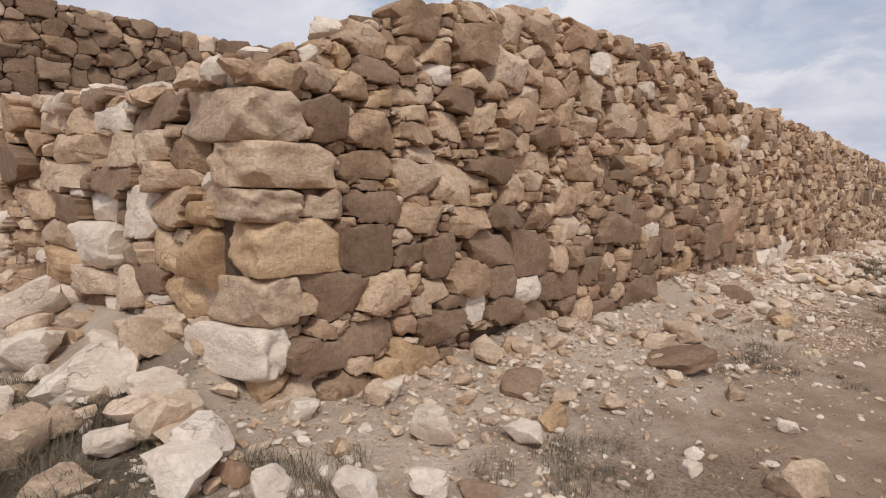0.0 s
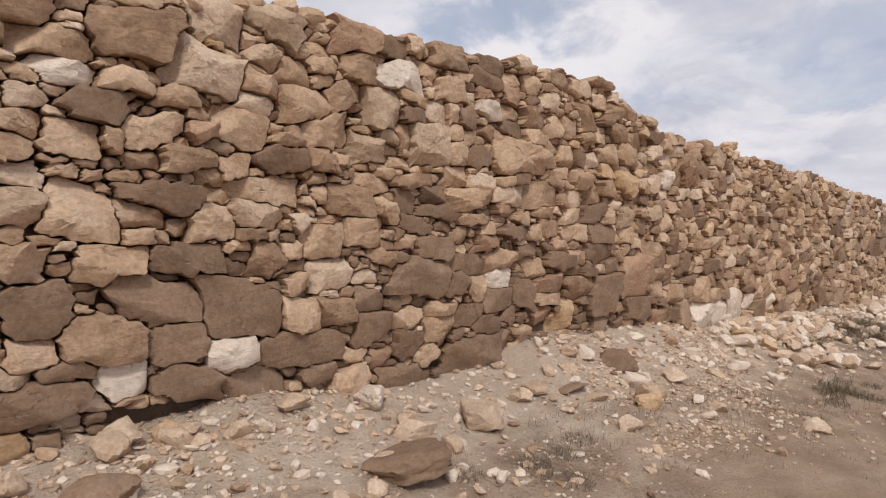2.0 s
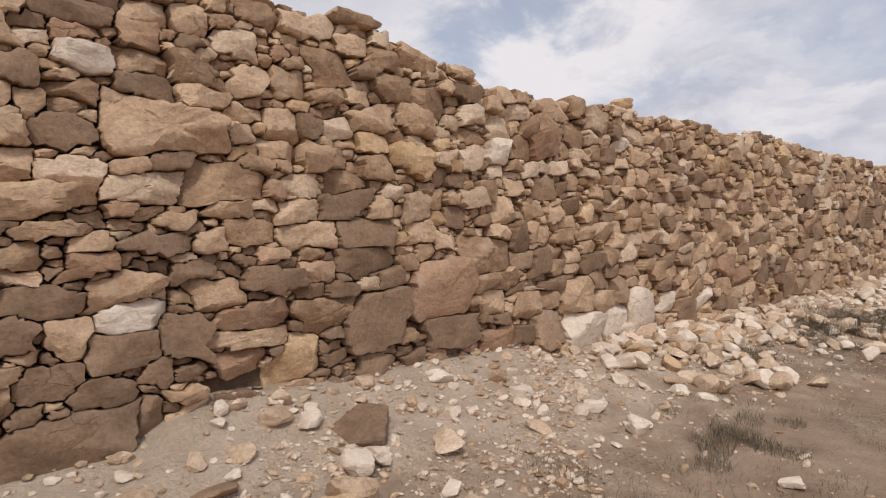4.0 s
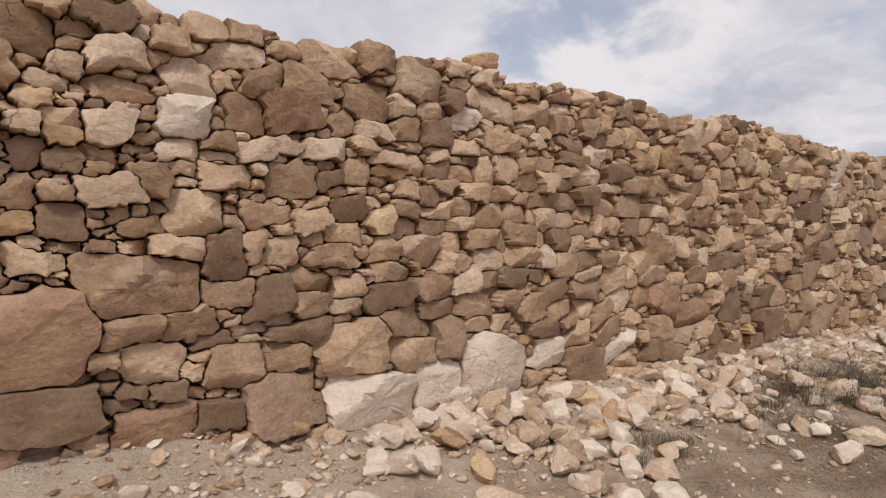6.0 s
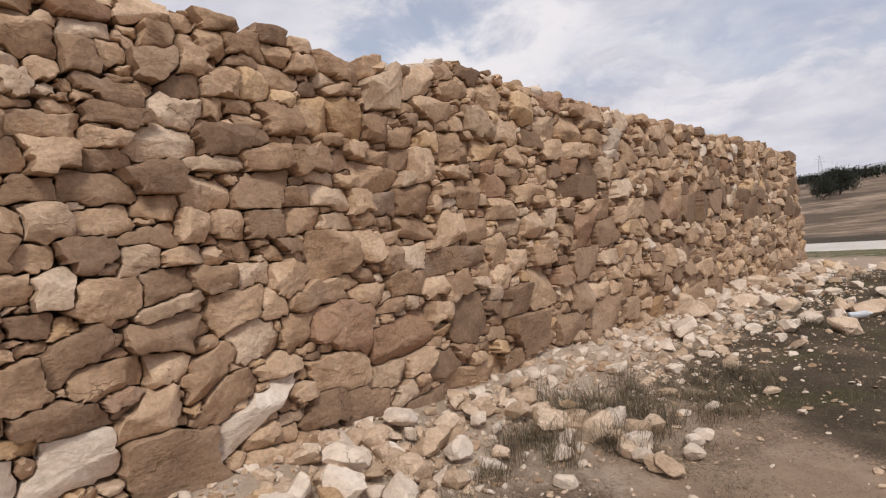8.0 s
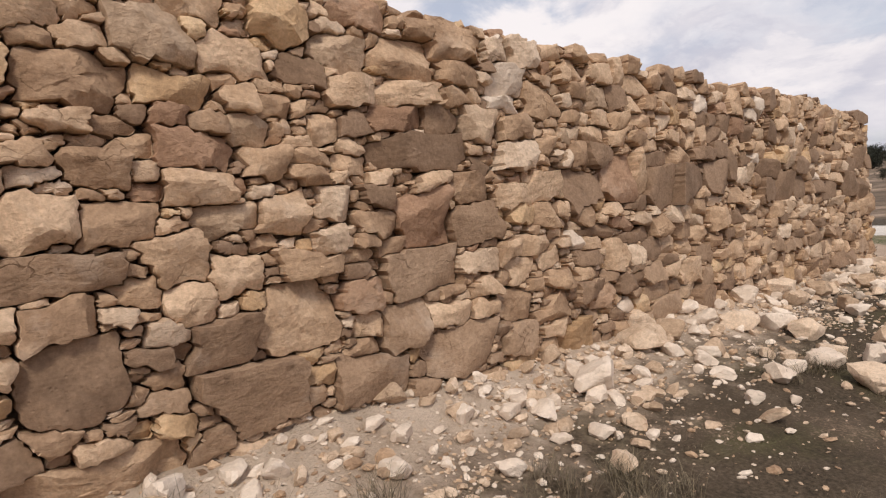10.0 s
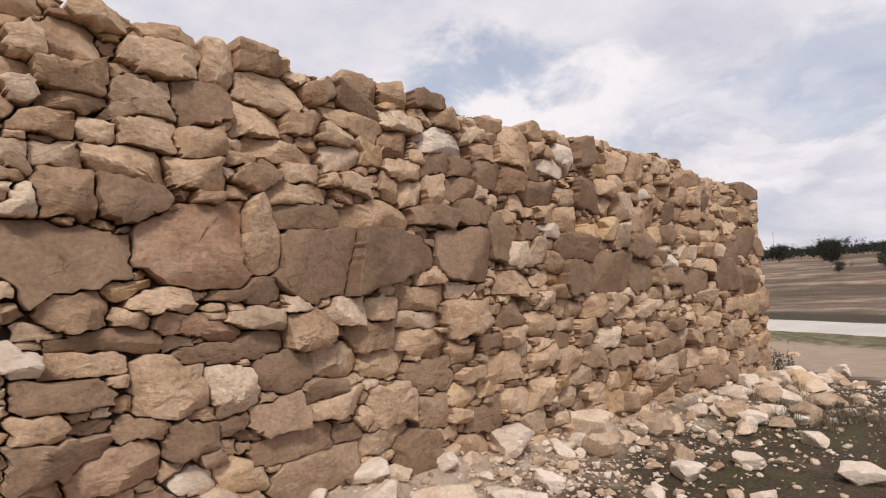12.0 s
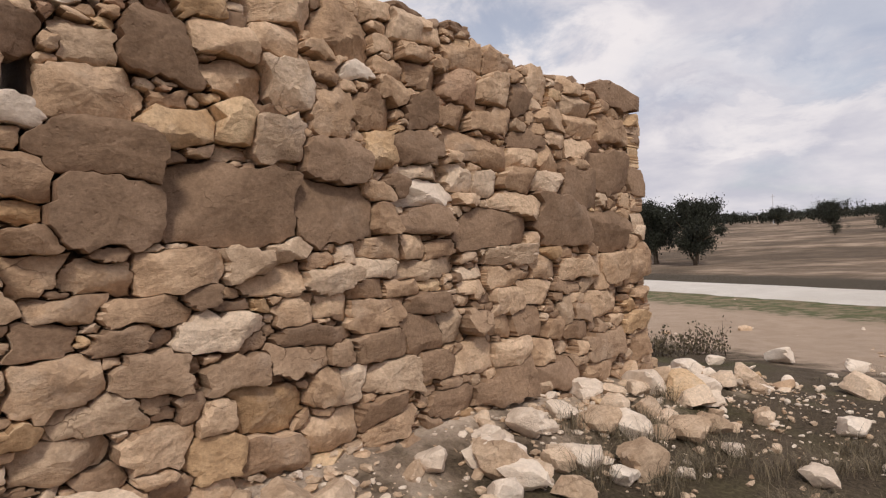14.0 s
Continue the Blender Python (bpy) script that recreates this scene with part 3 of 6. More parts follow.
    face(10.48, 1.11, 0.23, 0.12, "tan")


def stretch_8():
    face(10.52, 2.00, 0.21, 0.20, "tan")
    face(10.54, 1.25, 0.24, 0.15, "brown")
    face(10.61, 1.69, 0.15, 0.14, "tan")
    face(10.63, 1.54, 0.29, 0.16, "tan")
    face(10.67, 1.40, 0.34, 0.16, "tan")
    face(10.70, 2.02, 0.16, 0.13, "tan")
    face(10.71, 1.03, 0.25, 0.19, "tan")
    face(10.75, 1.93, 0.23, 0.14, "tan")
    face(10.79, 1.25, 0.16, 0.11, "brown")
    face(10.82, 1.50, 0.19, 0.11, "tan")
    face(10.83, 0.88, 0.26, 0.13, "brown")
    face(10.85, 1.79, 0.18, 0.10, "brown")
    face(10.85, 2.21, 0.10, 0.14, "tan")
    face(10.88, 1.39, 0.18, 0.16, "tan")
    face(10.91, 0.69, 0.29, 0.23, "chalk")
    face(10.91, 1.66, 0.15, 0.15, "tan")
    face(10.93, 2.06, 0.27, 0.11, "tan")
    face(10.93, 1.93, 0.21, 0.15, "tan")
    face(10.94, 1.12, 0.28, 0.16, "brown", 22)
    face(10.96, 2.29, 0.11, 0.11, "tan")
    face(11.04, 1.52, 0.20, 0.15, "brown")
    face(11.05, 0.99, 0.33, 0.14, "tan", 14)
    face(11.08, 1.31, 0.26, 0.17, "tan")
    face(11.09, 2.36, 0.14, 0.16, "brown")
    face(11.11, 1.79, 0.33, 0.14, "brown")
    face(11.12, 1.65, 0.25, 0.14, "tan")
    face(11.12, 2.49, 0.19, 0.10, "tan")
    face(11.16, 1.92, 0.21, 0.10, "tan")
    face(11.18, 2.01, 0.24, 0.10, "tan")
    face(11.18, 2.23, 0.29, 0.09, "brown", -18)
    face(11.20, 0.80, 0.26, 0.15, "tan", 14)
    face(11.22, 2.41, 0.13, 0.12, "tan")
    face(11.23, 2.10, 0.30, 0.09, "brown", -8)
    face(11.25, 1.48, 0.18, 0.14, "tan")
    face(11.29, 0.56, 0.43, 0.29, "brown")
    face(11.29, 1.14, 0.28, 0.16, "brown")
    face(11.30, 1.58, 0.24, 0.10, "brown")
    face(11.31, 0.97, 0.16, 0.15, "tan")
    face(11.34, 1.25, 0.33, 0.09, "tan", 10)
    face(11.34, 1.71, 0.21, 0.13, "tan")
    face(11.35, 1.35, 0.23, 0.16, "brown")
    face(11.35, 1.83, 0.27, 0.15, "brown")
    face(11.39, 2.36, 0.18, 0.16, "brown")
    face(11.43, 2.01, 0.32, 0.16, "tan")
    face(11.43, 2.50, 0.16, 0.14, "tan")
    face(11.49, 1.61, 0.14, 0.16, "tan")
    face(11.49, 2.15, 0.22, 0.17, "tan")
    face(11.50, 0.93, 0.31, 0.12, "tan", 18)
    face(11.52, 2.27, 0.19, 0.13, "brown")
    face(11.53, 0.76, 0.36, 0.12, "tan", 36)
    face(11.57, 1.35, 0.23, 0.12, "tan")
    face(11.58, 2.41, 0.16, 0.16, "tan")
    face(11.59, 1.77, 0.23, 0.17, "tan")
    face(11.64, 1.92, 0.30, 0.09, "tan")
    face(11.66, 1.20, 0.30, 0.18, "tan")
    face(11.68, 1.61, 0.18, 0.14, "tan")
    face(11.68, 2.19, 0.14, 0.12, "tan")
    face(11.71, 2.53, 0.14, 0.12, "tan")
    face(11.72, 2.31, 0.22, 0.13, "tan")
    face(11.73, 0.68, 0.62, 0.12, "chalk", 31)
    face(11.75, 2.04, 0.37, 0.16, "brown")
    face(11.76, 1.02, 0.28, 0.21, "tan")
    face(11.77, 2.63, 0.19, 0.09, "tan")
    face(11.78, 1.34, 0.20, 0.15, "tan")
    face(11.88, 0.85, 0.32, 0.13, "tan")
    face(11.88, 1.18, 0.14, 0.16, "tan")
    face(11.88, 1.77, 0.27, 0.19, "brown")
    face(11.89, 2.55, 0.20, 0.12, "tan")
    face(11.89, 1.60, 0.23, 0.15, "brown")
    face(11.92, 2.33, 0.18, 0.16, "ochre")
    face(11.98, 1.30, 0.21, 0.20, "tan")


def stretch_9():
    face(12.01, 1.02, 0.16, 0.21, "tan")
    face(12.06, 2.16, 0.22, 0.17, "tan")
    face(12.08, 2.62, 0.20, 0.11, "brown")
    face(12.09, 2.39, 0.24, 0.14, "tan")
    face(12.11, 1.75, 0.17, 0.11, "tan")
    face(12.13, 1.61, 0.25, 0.15, "tan")
    face(12.14, 1.19, 0.34, 0.16, "tan")
    face(12.15, 0.57, 0.27, 0.19, "brown")
    face(12.22, 1.95, 0.25, 0.16, "tan")
    face(12.25, 2.60, 0.18, 0.10, "tan")
    face(12.28, 0.75, 0.42, 0.20, "tan")
    face(12.29, 1.84, 0.22, 0.10, "tan")
    face(12.31, 1.01, 0.45, 0.28, "rust")
    face(12.31, 2.21, 0.25, 0.23, "ochre")
    face(12.32, 1.42, 0.37, 0.26, "tan")
    face(12.34, 1.74, 0.27, 0.14, "tan")
    face(12.45, 0.52, 0.32, 0.17, "brown")
    face(12.46, 1.83, 0.18, 0.08, "tan")
    face(12.54, 1.15, 0.25, 0.12, "tan")
    face(12.54, 1.71, 0.16, 0.15, "tan")
    face(12.56, 2.21, 0.20, 0.25, "ochre")
    face(12.59, 1.43, 0.19, 0.20, "tan")
    face(12.62, 0.65, 0.27, 0.17, "tan")
    face(12.71, 1.84, 0.31, 0.18, "tan")
    face(12.74, 1.69, 0.24, 0.16, "brown")
    face(12.75, 1.34, 0.19, 0.16, "tan")
    face(12.75, 2.16, 0.19, 0.17, "tan")
    face(12.79, 0.84, 0.54, 0.27, "rust")
    face(12.88, 1.18, 0.28, 0.16, "tan")
    face(12.90, 0.67, 0.25, 0.15, "tan")
    face(12.96, 1.33, 0.24, 0.17, "tan")
    face(13.02, 1.70, 0.32, 0.19, "tan")
    face(13.11, 0.61, 0.33, 0.18, "brown")
    face(13.14, 1.12, 0.25, 0.13, "tan")
    face(13.36, 1.29, 0.61, 0.16, "brown")
    face(13.44, 0.86, 0.38, 0.36, "brown")


def stretch_10():
    face(13.54, 0.44, 0.61, 0.19, "tan")
    face(14.16, 1.21, 0.25, 0.19, "tan")
    face(14.23, 0.62, 0.43, 0.34, "brown")
    face(14.25, 2.04, 0.17, 0.13, "tan")
    face(14.29, 1.89, 0.20, 0.16, "tan")
    face(14.34, 1.73, 0.20, 0.15, "tan")
    face(14.42, 1.48, 0.26, 0.19, "tan")
    face(14.43, 2.02, 0.17, 0.13, "tan")
    face(14.45, 0.95, 0.43, 0.38, "tan")
    face(14.55, 1.21, 0.36, 0.13, "tan")
    face(14.60, 1.76, 0.23, 0.10, "tan")
    face(14.68, 1.32, 0.21, 0.15, "tan")
    face(14.70, 1.52, 0.18, 0.19, "tan")
    face(14.70, 1.91, 0.18, 0.17, "tan")
    face(14.86, 0.55, 0.49, 0.25, "tan")


def stretch_11():
    face(15.20, 1.99, 0.41, 0.15, "rust")
    face(15.28, 2.14, 0.43, 0.16, "tan")
    face(15.30, 2.34, 0.42, 0.27, "tan")
    face(15.31, 1.09, 0.58, 0.28, "brown")
    face(15.35, 1.40, 0.40, 0.34, "rust")
    face(15.36, 1.80, 0.75, 0.22, "brown")
    face(15.50, 0.56, 0.57, 0.33, "brown")
    face(15.54, 1.98, 0.27, 0.20, "brown")
    face(15.71, 2.28, 0.31, 0.15, "tan")
    face(15.71, 1.57, 0.32, 0.21, "tan")
    face(15.74, 1.10, 0.34, 0.15, "tan")
    face(15.77, 1.34, 0.43, 0.27, "brown")
    face(16.12, 2.14, 0.32, 0.12, "chalk")
    face(16.18, 2.29, 0.32, 0.23, "chalk")
    face(16.23, 1.78, 0.37, 0.20, "tan")
    face(16.31, 1.16, 0.37, 0.13, "tan")
    face(16.48, 1.56, 0.31, 0.21, "tan")


def stretch_12():
    face(16.77, 1.93, 0.09, 0.12, "tan")
    face(16.78, 1.75, 0.10, 0.13, "tan")
    face(16.79, 1.14, 0.12, 0.10, "chalk")
    face(16.80, 2.38, 0.15, 0.14, "tan")
    face(16.83, 0.89, 0.18, 0.12, "tan")
    face(16.85, 2.06, 0.24, 0.08, "tan")
    face(16.90, 1.95, 0.20, 0.11, "tan")
    face(16.91, 0.99, 0.35, 0.12, "brown")
    face(16.91, 0.76, 0.36, 0.15, "brown")
    face(16.94, 1.80, 0.22, 0.21, "tan")
    face(16.95, 2.28, 0.28, 0.16, "tan")
    face(16.96, 1.32, 0.22, 0.17, "tan")
    face(16.96, 2.42, 0.22, 0.23, "tan")
    face(16.96, 1.53, 0.47, 0.28, "brown")
    face(16.98, 2.19, 0.29, 0.09, "tan")
    face(17.01, 1.11, 0.31, 0.11, "tan")
    face(17.02, 0.86, 0.15, 0.07, "tan")
    face(17.05, 2.06, 0.15, 0.12, "tan")
    face(17.06, 1.19, 0.42, 0.10, "brown")
    face(17.11, 0.69, 0.33, 0.21, "rust")
    face(17.16, 1.95, 0.31, 0.14, "tan")
    face(17.20, 0.81, 0.21, 0.12, "tan")
    face(17.20, 1.78, 0.31, 0.21, "brown")
    face(17.24, 2.09, 0.24, 0.13, "tan")
    face(17.24, 2.25, 0.24, 0.17, "tan")
    face(17.30, 1.34, 0.25, 0.11, "tan")
    face(17.32, 2.44, 0.36, 0.17, "tan")
    face(17.34, 0.97, 0.32, 0.24, "tan")
    face(17.42, 0.74, 0.22, 0.15, "brown")
    face(17.43, 0.55, 0.17, 0.13, "chalk")
    face(17.45, 1.23, 0.37, 0.11, "rust")
    face(17.45, 1.60, 0.53, 0.39, "rust")
    face(17.46, 1.92, 0.26, 0.15, "tan")
    face(17.49, 2.27, 0.27, 0.21, "brown")
    face(17.59, 2.48, 0.19, 0.21, "tan")
    face(17.62, 0.93, 0.24, 0.22, "tan")
    face(17.63, 1.11, 0.54, 0.12, "brown")
    face(17.64, 0.52, 0.26, 0.15, "ochre")
    face(17.72, 1.38, 0.32, 0.11, "brown")
    face(17.75, 1.25, 0.28, 0.09, "tan")
    face(17.77, 1.66, 0.19, 0.39, "tan")
    face(17.79, 2.55, 0.25, 0.16, "tan")
    face(17.79, 1.94, 0.20, 0.13, "tan")
    face(17.79, 2.22, 0.28, 0.18, "tan")
    face(17.84, 0.77, 0.33, 0.17, "tan")
    face(17.85, 2.39, 0.38, 0.18, "tan")
    face(17.88, 0.98, 0.32, 0.21, "brown")
    face(17.92, 2.09, 0.42, 0.12, "tan")
    face(17.93, 0.62, 0.47, 0.17, "tan")
    face(17.98, 1.87, 0.37, 0.14, "tan")


def stretch_13():
    face(18.02, 1.99, 0.23, 0.12, "tan")
    face(18.04, 1.16, 0.23, 0.20, "tan")
    face(18.04, 1.76, 0.44, 0.18, "brown")
    face(18.05, 2.26, 0.23, 0.15, "tan")
    face(18.06, 0.45, 0.46, 0.22, "tan")
    face(18.08, 1.52, 0.41, 0.40, "brown")
    face(18.11, 0.86, 0.28, 0.10, "tan")
    face(18.15, 2.44, 0.14, 0.13, "tan")
    face(18.16, 0.76, 0.31, 0.15, "tan")
    face(18.21, 1.00, 0.31, 0.19, "tan")
    face(18.23, 2.22, 0.26, 0.12, "tan")
    face(18.25, 1.26, 0.22, 0.14, "tan")
    face(18.26, 2.10, 0.26, 0.14, "tan")
    face(18.35, 1.96, 0.24, 0.11, "tan")
    face(18.36, 2.31, 0.44, 0.12, "tan", -22)
    face(18.42, 2.42, 0.34, 0.11, "brown", -14)
    face(18.44, 2.55, 0.27, 0.16, "tan")
    face(18.46, 1.10, 0.32, 0.17, "tan")
    face(18.49, 2.15, 0.18, 0.16, "ochre")
    face(18.50, 1.26, 0.29, 0.14, "tan")
    face(18.52, 0.54, 0.36, 0.15, "tan")
    face(18.52, 0.95, 0.34, 0.16, "tan")
    face(18.52, 1.79, 0.45, 0.16, "tan")
    face(18.59, 0.70, 0.33, 0.25, "tan")
    face(18.61, 1.56, 0.63, 0.30, "brown")
    face(18.62, 1.98, 0.15, 0.14, "tan")
    face(18.67, 2.23, 0.23, 0.17, "tan")
    face(18.68, 2.56, 0.25, 0.14, "tan")
    face(18.71, 0.41, 0.32, 0.27, "tan")
    face(18.73, 2.08, 0.27, 0.13, "tan")
    face(18.75, 2.37, 0.39, 0.13, "tan")
    face(18.80, 1.95, 0.21, 0.16, "tan")
    face(18.82, 1.17, 0.39, 0.10, "tan")
    face(18.82, 1.04, 0.39, 0.17, "tan")
    face(18.82, 1.31, 0.39, 0.15, "tan")
    face(18.86, 0.84, 0.40, 0.18, "tan")
    face(18.88, 0.62, 0.23, 0.19, "tan")
    face(18.95, 1.81, 0.35, 0.13, "brown")
    face(18.97, 2.56, 0.32, 0.12, "brown")
    face(18.99, 1.99, 0.17, 0.19, "tan")
    face(19.02, 2.17, 0.22, 0.16, "brown")
    face(19.09, 2.30, 0.41, 0.18, "chalk")
    face(19.20, 2.01, 0.30, 0.15, "brown")
    face(19.21, 1.57, 0.48, 0.35, "brown")
    face(19.24, 2.16, 0.24, 0.14, "brown")
    face(19.33, 1.86, 0.31, 0.17, "brown")
    face(19.34, 0.51, 0.35, 0.19, "tan")
    face(19.47, 2.28, 0.24, 0.15, "rust")
    face(19.48, 2.13, 0.22, 0.21, "brown")


def stretch_14():
    face(19.54, 1.71, 0.21, 0.36, "brown")
    face(19.73, 2.13, 0.27, 0.22, "rust")
    face(19.73, 1.75, 0.13, 0.13, "tan")
    face(19.76, 1.58, 0.24, 0.17, "tan")
    face(19.77, 2.27, 0.39, 0.16, "tan", -12)
    face(19.80, 1.95, 0.17, 0.14, "tan")
    face(19.88, 1.75, 0.17, 0.13, "brown")
    face(20.01, 2.19, 0.26, 0.16, "brown")
    face(20.01, 1.62, 0.18, 0.19, "tan")
    face(20.08, 2.05, 0.42, 0.20, "brown")
    face(20.09, 1.89, 0.17, 0.13, "tan")
    face(20.18, 1.77, 0.21, 0.11, "chalk")
    face(20.21, 1.54, 0.18, 0.16, "tan")
    face(20.23, 1.18, 0.17, 0.15, "tan")
    face(20.25, 2.26, 0.35, 0.14, "chalk")
    face(20.29, 0.78, 0.29, 0.20, "tan")
    face(20.30, 0.51, 0.33, 0.14, "tan")
    face(20.33, 1.05, 0.23, 0.10, "tan")
    face(20.40, 2.37, 0.28, 0.16, "chalk", -25)
    face(20.42, 0.65, 0.30, 0.14, "tan")
    face(20.45, 2.06, 0.22, 0.17, "tan")
    face(20.45, 1.16, 0.25, 0.12, "tan")
    face(20.46, 1.87, 0.40, 0.22, "tan")
    face(20.48, 1.66, 0.43, 0.22, "brown")
    face(20.51, 1.41, 0.41, 0.29, "brown")
    face(20.52, 0.92, 0.23, 0.10, "tan")
    face(20.58, 1.02, 0.27, 0.11, "tan")
    face(20.63, 0.77, 0.28, 0.17, "tan")
    face(20.63, 0.48, 0.26, 0.17, "tan")
    face(20.69, 2.10, 0.28, 0.25, "brown")
    face(20.75, 1.18, 0.35, 0.18, "tan")
    face(20.77, 0.61, 0.11, 0.12, "tan")
    face(20.77, 1.77, 0.26, 0.17, "ochre")
    face(20.86, 0.39, 0.25, 0.20, "ochre")
    face(20.88, 0.56, 0.20, 0.13, "tan")
    face(20.93, 0.91, 0.43, 0.17, "tan")
    face(20.98, 0.73, 0.29, 0.14, "tan")
    face(20.98, 2.17, 0.29, 0.14, "tan")


def stretch_15():
    face(21.00, 1.45, 0.62, 0.36, "brown")
    face(21.01, 1.81, 0.19, 0.18, "ochre")
    face(21.02, 2.02, 0.34, 0.15, "tan")
    face(21.05, 1.19, 0.21, 0.13, "tan")
    face(21.12, 0.54, 0.37, 0.21, "ochre")
    face(21.14, 0.33, 0.31, 0.16, "tan")
    face(21.17, 1.10, 0.31, 0.13, "tan")
    face(21.23, 1.76, 0.28, 0.20, "tan")
    face(21.27, 0.74, 0.31, 0.15, "tan")
    face(21.32, 2.03, 0.25, 0.22, "tan")
    face(21.38, 0.83, 0.43, 0.12, "brown")
    face(21.41, 0.59, 0.19, 0.19, "tan")
    face(21.46, 0.36, 0.30, 0.19, "tan")
    face(21.48, 0.96, 0.18, 0.12, "tan")
    face(21.49, 1.10, 0.33, 0.14, "tan")
    face(21.51, 0.74, 0.14, 0.13, "tan")
    face(21.53, 1.92, 0.24, 0.26, "tan")
    face(21.54, 1.42, 0.48, 0.30, "brown")
    face(21.55, 1.69, 0.37, 0.24, "brown")
    face(21.57, 0.57, 0.18, 0.18, "tan")
    face(21.59, 1.22, 0.13, 0.10, "tan")
    face(21.70, 1.03, 0.23, 0.10, "tan")
    face(21.73, 2.18, 0.19, 0.10, "chalk")
    face(21.74, 0.42, 0.34, 0.13, "tan", 14)
    face(21.74, 0.91, 0.37, 0.16, "tan")
    face(21.76, 0.74, 0.33, 0.15, "tan")
    face(21.78, 1.14, 0.26, 0.10, "tan")
    face(21.80, 1.25, 0.29, 0.12, "tan")
    face(21.80, 1.54, 0.19, 0.10, "tan")
    face(21.81, 0.57, 0.40, 0.17, "tan")
    face(21.82, 0.31, 0.38, 0.12, "tan", 14)
    face(21.82, 1.98, 0.30, 0.21, "tan")
    face(21.82, 1.40, 0.17, 0.18, "tan")
    face(21.84, 1.77, 0.20, 0.20, "ochre")
    face(21.94, 1.02, 0.24, 0.11, "tan")
    face(21.94, 2.10, 0.24, 0.16, "tan")
    face(21.95, 2.24, 0.20, 0.10, "tan")
    face(22.03, 1.25, 0.18, 0.13, "tan")
    face(22.07, 0.76, 0.30, 0.22, "tan")
    face(22.12, 0.93, 0.33, 0.13, "brown")
    face(22.12, 1.39, 0.38, 0.16, "brown")
    face(22.12, 1.81, 0.36, 0.18, "brown")
    face(22.15, 0.58, 0.28, 0.18, "tan")
    face(22.15, 1.12, 0.48, 0.11, "tan")
    face(22.15, 2.02, 0.24, 0.19, "brown")
    face(22.16, 1.67, 0.35, 0.08, "tan")
    face(22.18, 2.21, 0.26, 0.15, "tan")
    face(22.19, 1.56, 0.34, 0.15, "chalk")
    face(22.25, 1.23, 0.25, 0.09, "tan")
    face(22.26, 0.35, 0.36, 0.16, "tan")
    face(22.29, 0.78, 0.22, 0.21, "tan")
    face(22.41, 2.02, 0.27, 0.15, "tan")
    face(22.43, 1.65, 0.20, 0.17, "tan")
    face(22.46, 2.21, 0.27, 0.19, "rust")
    face(22.49, 0.57, 0.30, 0.21, "tan")


def stretch_16():
    face(22.50, 0.99, 0.24, 0.12, "tan")
    face(22.51, 0.79, 0.20, 0.15, "tan")
    face(22.52, 2.39, 0.30, 0.16, "tan")
    face(22.60, 1.84, 0.54, 0.17, "tan")
    face(22.66, 1.63, 0.26, 0.16, "tan")
    face(22.70, 1.35, 0.75, 0.25, "brown")
    face(22.71, 0.36, 0.53, 0.21, "tan")
    face(22.73, 0.74, 0.25, 0.16, "tan")
    face(22.75, 2.03, 0.44, 0.16, "tan")
    face(22.78, 2.23, 0.30, 0.21, "tan")
    face(22.80, 0.56, 0.33, 0.18, "tan")
    face(22.83, 0.88, 0.31, 0.18, "tan")
    face(22.85, 1.04, 0.45, 0.11, "tan")
    face(22.86, 1.19, 0.48, 0.14, "tan")
    face(22.95, 1.67, 0.32, 0.17, "tan")
    face(22.98, 1.50, 0.47, 0.15, "tan")
    face(23.01, 0.73, 0.32, 0.20, "tan")
    face(23.04, 2.22, 0.21, 0.22, "brown")
    face(23.04, 1.82, 0.30, 0.14, "tan")
    face(23.12, 1.95, 0.37, 0.12, "brown")
    face(23.15, 0.92, 0.28, 0.19, "tan")
    face(23.16, 0.52, 0.31, 0.19, "tan")
    face(23.23, 0.35, 0.47, 0.19, "brown")
    face(23.23, 1.08, 0.29, 0.15, "tan")
    face(23.27, 1.67, 0.39, 0.16, "tan")
    face(23.34, 1.85, 0.30, 0.20, "tan")
    face(23.39, 2.13, 0.34, 0.14, "tan")
    face(23.43, 1.40, 0.61, 0.36, "brown")
    face(23.46, 0.76, 0.17, 0.18, "tan")
    face(23.57, 0.62, 0.29, 0.12, "tan")
    face(23.65, 1.07, 0.54, 0.15, "tan")
    face(23.70, 1.65, 0.45, 0.30, "brown")
    face(23.78, 2.12, 0.38, 0.17, "tan")
    face(23.82, 0.29, 0.42, 0.17, "tan")
    face(23.91, 0.46, 0.55, 0.21, "tan")
    face(23.98, 0.78, 0.48, 0.20, "tan")


def stretch_17():
    face(24.00, 1.33, 0.57, 0.31, "brown")
    face(24.16, 1.79, 0.47, 0.35, "brown")
    face(24.18, 2.13, 0.43, 0.21, "tan")
    face(24.32, 2.40, 0.71, 0.19, "brown")


stretch_2()
stretch_3()
stretch_4()
stretch_5()
stretch_6()
stretch_7()
stretch_8()
stretch_9()
stretch_10()
stretch_11()
stretch_12()
stretch_13()
stretch_14()
stretch_15()
stretch_16()
stretch_17()


MIX = ["tan"] * 64 + ["pale"] * 15 + ["brown"] * 9 + ["ochre"] * 7 + ["rust"] * 5
FOOT_MIX = ["tan"] * 45 + ["umber"] * 40 + ["pale"] * 8 + ["ochre"] * 7
LOW_MIX = ["tan"] * 36 + ["pale"] * 4 + ["brown"] * 50 + ["rust"] * 10


def south_mix(x, z):
    if 2.6 < x < 8.6 and z < 1.35:
        return LOW_MIX
    return FOOT_MIX if x > 13 and z < 0.95 else MIX


